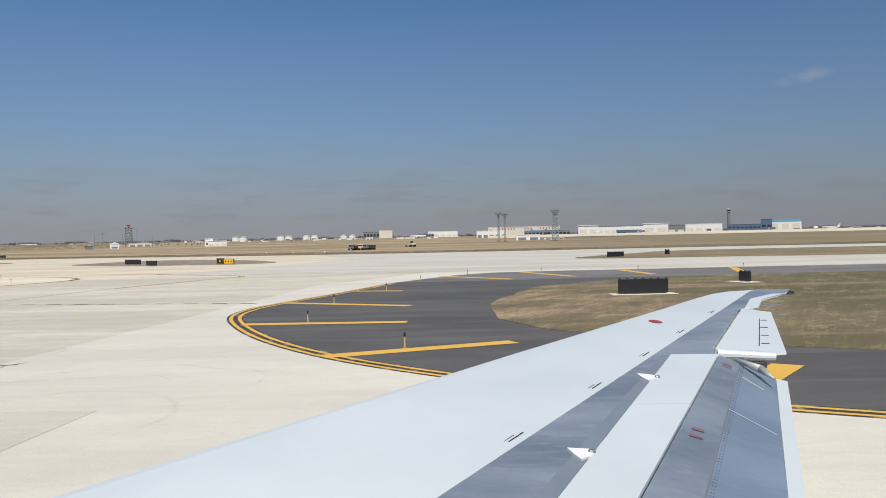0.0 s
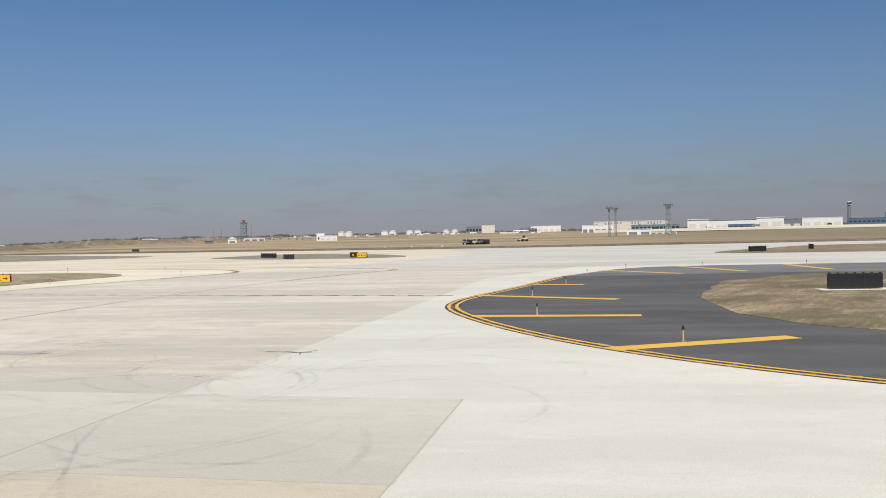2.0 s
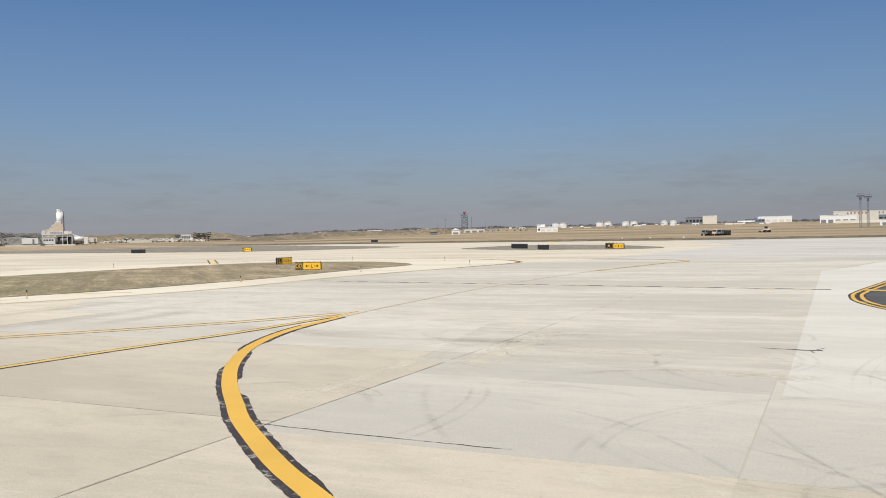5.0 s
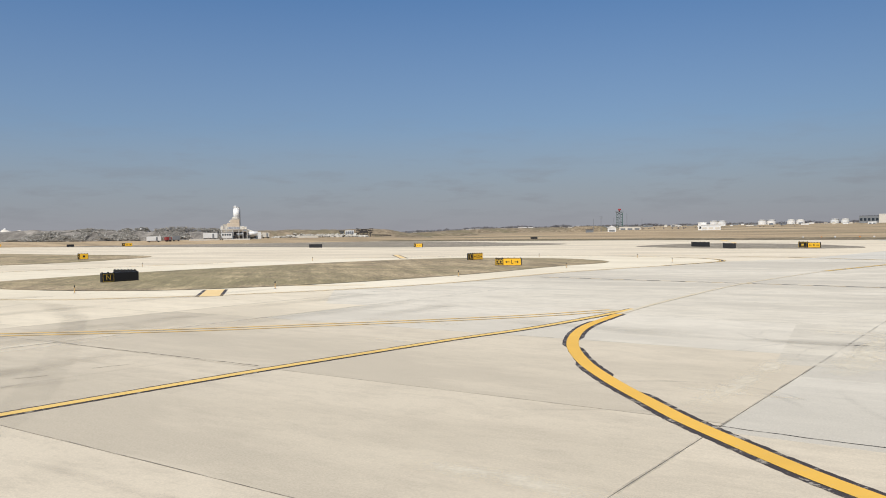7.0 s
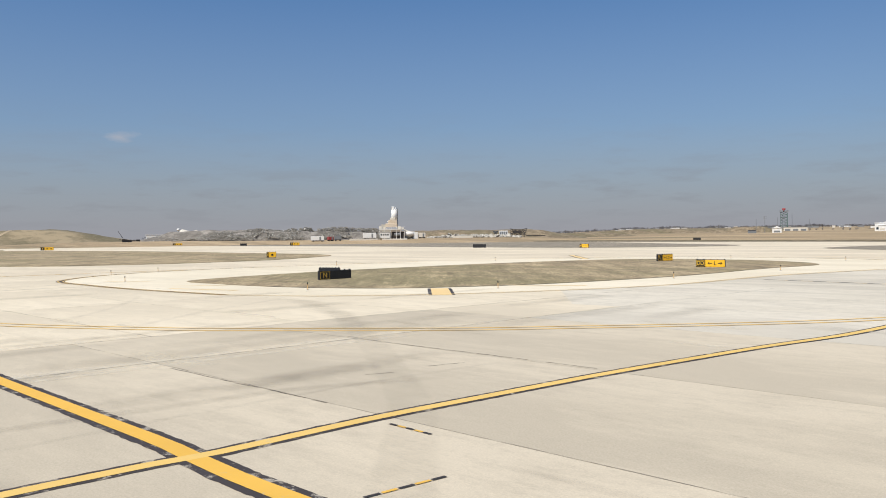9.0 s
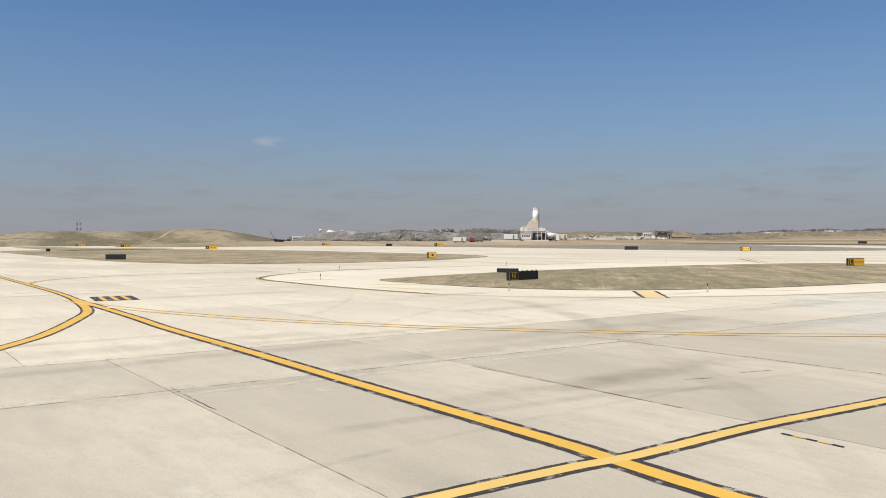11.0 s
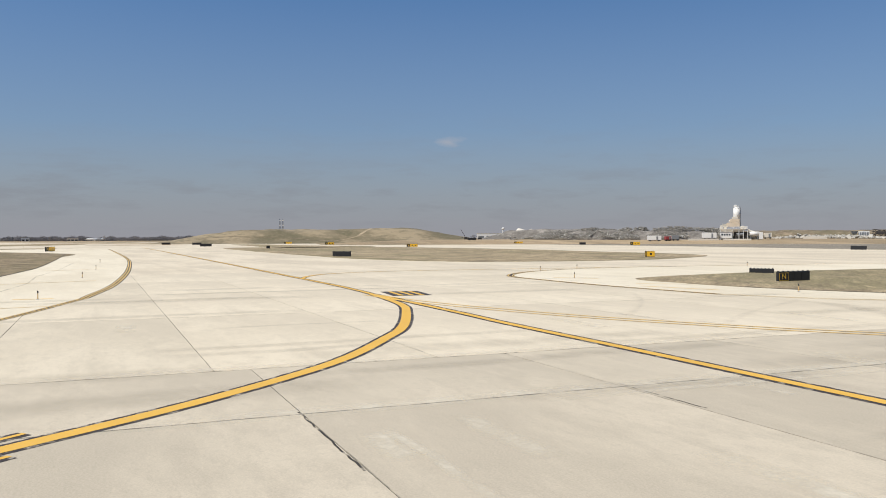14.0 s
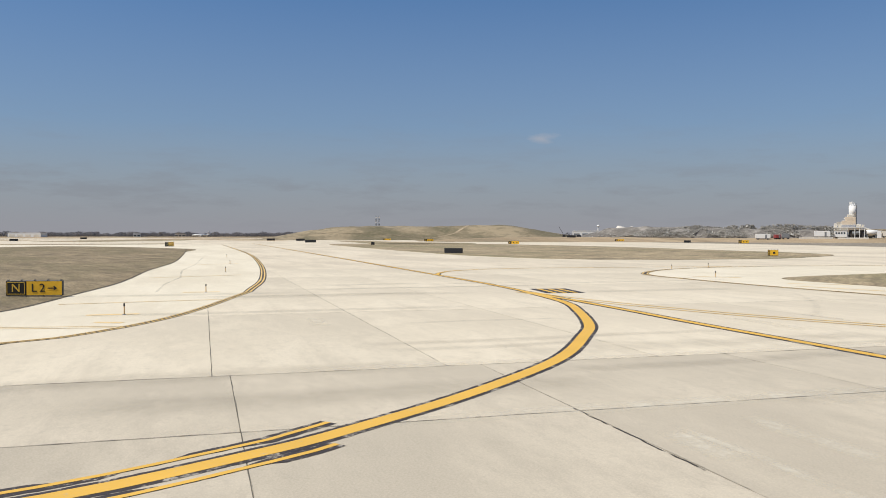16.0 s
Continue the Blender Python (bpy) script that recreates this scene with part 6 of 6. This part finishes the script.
LEAD = [(1.2, -5.30), (5.06, -2.32), (9.24, 0.86), (13.87, 4.47), (14.55, 5.05), (14.80, 5.45), (14.95, 6.0)]
REAR = [(1.2, -0.46), (4.89, 1.25), (8.95, 3.13), (9.36, 3.22), (12.52, 4.72), (12.56, 5.02), (13.59, 5.50), (14.3, 6.2), (14.95, 6.55)]
SEAM = [(1.2, -2.06), (4.94, 0.10), (14.6, 5.68), (14.95, 5.95)]


def wing_z(s):
    return ROOT + RISE * s


def strip(front, rear, s0, s1, lift, thick, n=24, nose=False, drop=0.0, thin=0.0):
    """A slab of the wing between two lines, with rounded leading edge if nose; drop lowers its rear edge."""
    bm, rows = B(), []
    prof = [(0, -0.11), (0.01, -0.06), (0.03, -0.025), (0.07, -0.006), (0.15, 0), (0.5, 0), (1, 0)] if nose else [(0, 0), (0.5, 0), (1, 0)]
    for i in range(n + 1):
        s = s0 + (s1 - s0) * i / n
        a, b = front(s), rear(s)
        k = 1.0 if s < 12 else max(0.25, (15.3 - s) / 3.3)
        up = [(s, -(a + (b - a) * c), wing_z(s) + lift + d * k - drop * c) for c, d in prof]
        lo = [(s, -(a + (b - a) * c), wing_z(s) + lift - drop * c - thick * k * (0.35 if nose and c == 0 else 1) * (1 - thin * c)) for c in (1, 0.5, 0.12, 0.0)]
        rows.append([bm.verts.new(p) for p in up + lo])
    m = len(rows[0])
    for a, b in zip(rows, rows[1:]):
        for j in range(m):
            bm.faces.new((a[j], a[(j + 1) % m], b[(j + 1) % m], b[j]))
    bm.faces.new(rows[0])
    bm.faces.new(rows[-1])
    bmesh.ops.recalc_face_normals(bm, faces=bm.faces)
    return bm


def ln(p, q):
    return lambda s: p[1] + (q[1] - p[1]) * (s - p[0]) / (q[0] - p[0])


lead, rear, seam = (lambda s: along(LEAD, s)), (lambda s: along(REAR, s)), (lambda s: along(SEAM, s))
part("skin", strip(lead, rear, 1.2, 14.95, 0, 0.34, 48, True, thin=0.86), M_WWHITE, WING, "smooth pale white upper skin")
part("rear_panel", strip(seam, lambda s: rear(s) - 0.004, 1.2, 14.93, 0.005, 0.02, 40), M_WGREY, WING, "weathered grey metal panel")
part("tip_edge_strip", strip(lambda s: rear(s) - 0.2, lambda s: rear(s) + 0.003, 12.58, 14.25, 0.011, 0.015, 12), M_WWHITE, WING, "white trailing edge strip beside the tip")
sp0, sp1 = ln((4.91, 0.80), (8.97, 2.63)), ln((4.89, 1.262), (8.95, 3.142))
part("hinge_strip", strip(ln((4.92, 0.66), (8.97, 2.53)), lambda s: sp0(s) - 0.01, 1.5, 8.95, 0.009, 0.02), M_WSTRIP, WING, "dull blue-grey hinge strip")
part("spoiler", strip(sp0, sp1, 1.5, 6.86, 0.018, 0.03), M_WWHITE, WING, "white spoiler panel")
part("spoiler", strip(sp0, sp1, 6.875, 8.96, 0.018, 0.03), M_WWHITE, WING, "white spoiler panel")
fl0, fl1 = ln((4.89, 1.268), (9.0, 3.168)), ln((5.74, 2.50), (9.51, 4.0))
hin = ln((5.09, 1.70), (9.02, 3.40))
FD = 0.26


def flap_z(s, a):
    return wing_z(s) - 0.018 - FD * (a - fl0(s)) / (fl1(s) - fl0(s))


flap = part("flap", strip(fl0, fl1, 1.6, 9.05, -0.018, 0.16, drop=FD, thin=0.8), M_WFLAP, WING, "lowered blue-grey metal flap")
part("flap_nose", strip(fl0, hin, 1.6, 9.04, -0.014, 0.01, drop=0.085), M_WGREY, flap, "scuffed bare grey front panel")
part("flap_edge", strip(lambda s: fl1(s) + 0.004, lambda s: fl1(s) + 0.13, 1.6, 9.05, -0.280, 0.03, drop=0.03), M_WWHITE, flap, "white trailing edge strip")
part("flap_joint", strip(hin, lambda s: hin(s) + 0.012, 1.6, 9.03, -0.097, 0.01), M_GREY, flap, "dark riveted joint")
rv = B()
s = 3.0
while s < 9.0:
    for o in (0.03, 0.05):
        a = hin(s) + o
        box(rv, 0.006, 0.006, 0.003, s, -a, flap_z(s, a))
    s += 0.06
part("rivets", rv, M_DARK, flap, "double row of dark rivets")
for s0, f0, s1, f1 in ((7.2, 0.36, 6.9, 0.95), (8.5, 0.45, 8.3, 0.8)):
    q = [Vector((s_, -(fl0(s_) + (fl1(s_) - fl0(s_)) * f_), 0)) for s_, f_ in ((s0, f0), (s1, f1))]
    sc = B()
    for v in q:
        v.z = flap_z(v.x, -v.y) + 0.003
    d = (q[1] - q[0]).normalized() * 0.012
    n_ = Vector((-d.y, d.x, 0))
    sc.faces.new([sc.verts.new(v) for v in (q[0] - n_, q[1] - n_, q[1] + n_, q[0] + n_)])
    part("scratch", sc, M_SCRATCH, flap, "long bright scratch")
ai0, ai1 = ln((9.38, 3.25), (12.5, 4.735)), ln((8.90, 3.90), (12.25, 5.10))
aile = part("aileron", strip(lambda s: ai0(s) + 0.02, ai1, 9.30, 12.42, 0.012, 0.13, drop=0.05, thin=0.8), M_WWHITE, WING, "white aileron")
part("aileron_end", rod(B(), (9.27, -3.24, wing_z(9.3) - 0.05), (9.16, -3.86, wing_z(9.2) - 0.06), 0.06, 0.04, 10), M_WWHITE, aile, "rounded worn white end")
for s, w in ((9.24, 0.10), (9.2, 0.16), (9.17, 0.07)):
    part("bracket", box(B(), 0.07, w, 0.07, s, -3.34 - 2.2 * w, wing_z(s) - 0.19, bevel=0.01), M_DARK, aile, "dark hinge bracket")
part("tab_gap", strip(lambda s: ai0(s) + (ai1(s) - ai0(s)) * 0.62, lambda s: ai0(s) + (ai1(s) - ai0(s)) * 0.635, 9.6, 11.6, -0.006, 0.01), M_DARK, aile, "dark tab hinge gap")
for s in (9.75, 10.3, 10.9, 11.5):
    a = ai0(s) + (ai1(s) - ai0(s)) * 0.72
    part("hinge", box(B(), 0.008, 0.10, 0.008, s, -a, wing_z(s) - 0.022), M_DARK, aile)
# black sheet added below the spoiler-flap gap to paint its shade
part("gap_shade", strip(lambda s: sp1(s) - 0.25, lambda s: fl0(s) + 0.05, 1.5, 8.95, -0.10, 0.02), M_SLOTSHADE, WING, "black sheet standing in for shade before the flap")
pod = rod(B(), (9.08, -3.38, wing_z(9.1) - 0.07), (8.72, -3.52, wing_z(8.7) - 0.10), 0.02, 0.045, 10)
rod(pod, (8.72, -3.52, wing_z(8.7) - 0.10), (8.48, -3.56, wing_z(8.5) - 0.15), 0.045, 0.012, 10)
part("flap_fairing", pod, M_SCUFF, WING, "worn pale grey flap track fairing", True)
for pts in (((5.70, 0.945), (5.68, 1.04), (5.66, 1.13), (5.53, 1.09), (5.45, 1.0), (5.56, 0.97)), ((8.02, 2.015), (7.97, 2.12), (7.90, 2.20), (7.80, 2.13), (7.72, 2.05), (7.86, 2.02))):
    br = B()
    top_ = [br.verts.new((x, -y, wing_z(x) + 0.022)) for x, y in pts]
    low_ = [br.verts.new((x, -y, wing_z(x) + 0.002)) for x, y in pts]
    br.faces.new(top_)
    br.faces.new(low_)
    for i in range(6):
        br.faces.new((top_[i], top_[(i + 1) % 6], low_[(i + 1) % 6], low_[i]))
    bmesh.ops.recalc_face_normals(br, faces=br.faces)
    hb = part("hinge_cover", br, M_WHITE, WING, "white spoiler hinge cover")
    x, y = pts[2][0] - 0.05, pts[2][1] - 0.03
    part("bolt", rod(B(), (x, -y, wing_z(x) + 0.02), (x, -y, wing_z(x) + 0.036), 0.03, 0.02, 8), M_STEEL, hb)
for s in (6.02, 7.6, 9.05, 10.5, 12.2):
    a = seam(s) - 0.1
    mk = B()
    box(mk, 0.26, 0.010, 0.002, 0, 0, 0, m=pose(s, -a, wing_z(s) + 0.003, 0, -math.degrees(math.atan(RISE)), -30))
    box(mk, 0.17, 0.004, 0.002, -0.05, 0.035, 0, m=pose(s, -a, wing_z(s) + 0.003, 0, -math.degrees(math.atan(RISE)), -30))
    part("stencil_bar", mk, M_LETTERK, WING, "small black stencilled bars")
for s, a, rx, ry, l in ((11.31, 3.10, 0.15, 0.085, 0.004),):
    ov = B()
    ov.faces.new([ov.verts.new((s + rx * math.cos(q) + 0.2 * ry * math.sin(q), -(a - ry * math.sin(q)), wing_z(s + rx * math.cos(q) + 0.2 * ry * math.sin(q)) + l)) for q in [i * math.pi / 12 for i in range(24)]])
    part("red_mark", ov, M_RED, WING, "red oval access mark")
for s, a in ((6.31, 2.06), (6.14, 1.99), (8.72, 3.16), (8.62, 3.12)):
    rb = B()
    q = [(s + dx, a + dy) for dx, dy in ((-0.012, -0.05), (0.012, -0.05), (0.012, 0.05), (-0.012, 0.05))]
    rb.faces.new([rb.verts.new((x, -y, flap_z(x, y) + 0.026)) for x, y in q])
    part("red_mark", rb, M_RED, flap, "small red warning bar")
lens = B()
bmesh.ops.create_uvsphere(lens, u_segments=14, v_segments=8, radius=0.055)
bmesh.ops.scale(lens, vec=(0.8, 1.9, 0.7), verts=lens.verts)
bmesh.ops.translate(lens, vec=(14.86, -6.5, wing_z(14.9) - 0.05), verts=lens.verts)
part("tip_light", lens, M_GLASS, WING, "dark wing tip light", True)
for s, a, l in ((13.95, 5.85, 0.28), (13.5, 5.48, 0.3), (13.2, 5.35, 0.3), (12.9, 5.22, 0.3), (12.1, 5.05, 0.22)):
    part("static_wick", rod(B(), (s, -a, wing_z(s) - 0.02), (s - 0.02, -a - l, wing_z(s) - 0.04), 0.008, 0.005, 5), M_GREY, WING)
gear = part("landing_gear", rod(B(), (2.0, 1.2, 0.5), (2.0, 1.2, 1.6), 0.13, 0.16, 12), M_STEEL, WING, "steel main gear leg")
for dx in (-0.3, 0.3):
    part("wheel", rod(B(), (2.0 + dx - 0.13, 1.2, 0.5), (2.0 + dx + 0.13, 1.2, 0.5), 0.5, 0.5, 24), M_RUBBER, gear, "black tyre")


# ---- the concrete slabs the camera passes nearest ----
COLS = (-10, 8.5, 15.2, 23.4, 45.24, 51.21, 66.78, 82.83, 97.9, 113.0)
EAST, MID, WEST = (-18, -11, -4, 3, 10.6, 16.8, 24, 31, 38, 45), (-24.05, -17.35, -10.95, -3.57, 4.15, 11.22, 20.27, 28.11, 36.18, 43.33), (-23.87, -17.77, -11.88, -5.66, 0.61, 6.85, 13.28, 19.81, 26.35, 32.91, 38.79)


def slab_mesh(length, w, k, mat):
    bm = B()
    rnd = random.Random(k)
    box(bm, length - 0.022, w - 0.018, 0.02, 0, 0, -0.02)
    for v in bm.verts:
        if v.co.z > -0.01:
            v.co.x += rnd.uniform(-0.008, 0.008)
            v.co.y += rnd.uniform(-0.006, 0.006)
    me = bpy.data.meshes.new("slab")
    bm.normal_update()
    bm.to_mesh(me)
    bm.free()
    me.materials.append(mat)
    return me


def inside(poly, p):
    hit = False
    for a, b in zip(poly, poly[1:] + poly[:1]):
        if (a.y > p.y) != (b.y > p.y) and p.x < (b.x - a.x) * (p.y - a.y) / (b.y - a.y) + a.x:
            hit = not hit
    return hit


def slabs():
    rnd, turn = random.Random(3), math.degrees(math.atan2(SU.y, SU.x))
    for i, (u0, u1) in enumerate(zip(COLS, COLS[1:])):
        rows = EAST if u1 < 24 else MID if u1 < 60 else WEST
        bed = [on(u, v) for u, v in ((u0, rows[0]), (u1, rows[0]), (u1, rows[-1]), (u0, rows[-1]))]
        tagged(link("joint_bed", sheet(bed, -0.004 if u1 < 24 else -0.0095), M_JOINTPALE if u1 < 24 else M_JOINT), "joint sealant between the concrete slabs", "joint sealant", kind="structure")
        for j, (v0, v1) in enumerate(zip(rows, rows[1:])):
            mat = M_EASTSLAB if u1 < 24 else M_SLAB
            if u1 < 24 and u0 > 8 and (v0 == 10.6 or (u0 > 15 and v0 == 16.8)):
                mat = M_WORN
            elif u1 < 24 and u0 > 8 and v0 < 10.6:
                mat = M_GREYSLAB
            elif 20 < u0 and u1 < 60:
                mat = (M_CROSSSLAB if u0 > 40 else M_GREYSLAB) if v0 < 20 else M_SLAB if u0 > 40 else M_EASTSLAB
            elif u0 > 50:
                mat = M_WESTSLAB
            c = on((u0 + u1) / 2, (v0 + v1) / 2)
            if inside(PAD, c) and inside(PAD, c + SU * -4) and inside(PAD, c + SV * -4):
                continue
            s = new("slab", slab_mesh(u1 - u0, v1 - v0, 20 * i + j, mat))
            s.parent = pav
            s.matrix_world = Matrix.Translation(c) @ pose(0, 0, 0, 0, 0, turn)


slabs()


SHOULDER_WEST = spline(EDGE, 2.5) + [Vector((-330.8, -62.4, 0))]


def joints():
    """Dirty sealant along the slab joints, each joint a strip of its own."""
    rnd = random.Random(8)
    for u0, u1 in zip(COLS[3:-2], COLS[4:-1]):
        rows = MID if u1 < 60 else WEST
        for v in rows[1:-1]:
            n = max(3, int((u1 - u0) / 0.8))
            bm = B()
            run = [q for q in (on(u0 + (u1 - u0) * i / n, v + rnd.uniform(-0.012, 0.012)) for i in range(n + 1)) if not inside(SHOULDER_WEST, q)]
            if len(run) < 3:
                continue
            band(bm, run, rnd.uniform(0.018, 0.03), 0.0061)
            part("joint", bm, M_SEALED, pav)
        for a, b in zip(rows, rows[1:]):
            if inside(SHOULDER_WEST, on(u0, a)) or inside(SHOULDER_WEST, on(u0, b)):
                continue
            bm = B()
            band(bm, [on(u0 + rnd.uniform(-0.012, 0.012), a + (b - a) * i / 9) for i in range(10)], rnd.uniform(0.045, 0.08), 0.0063)
            part("joint", bm, M_SEALFAINT if u0 < 40 else M_SEALED, pav)


joints()
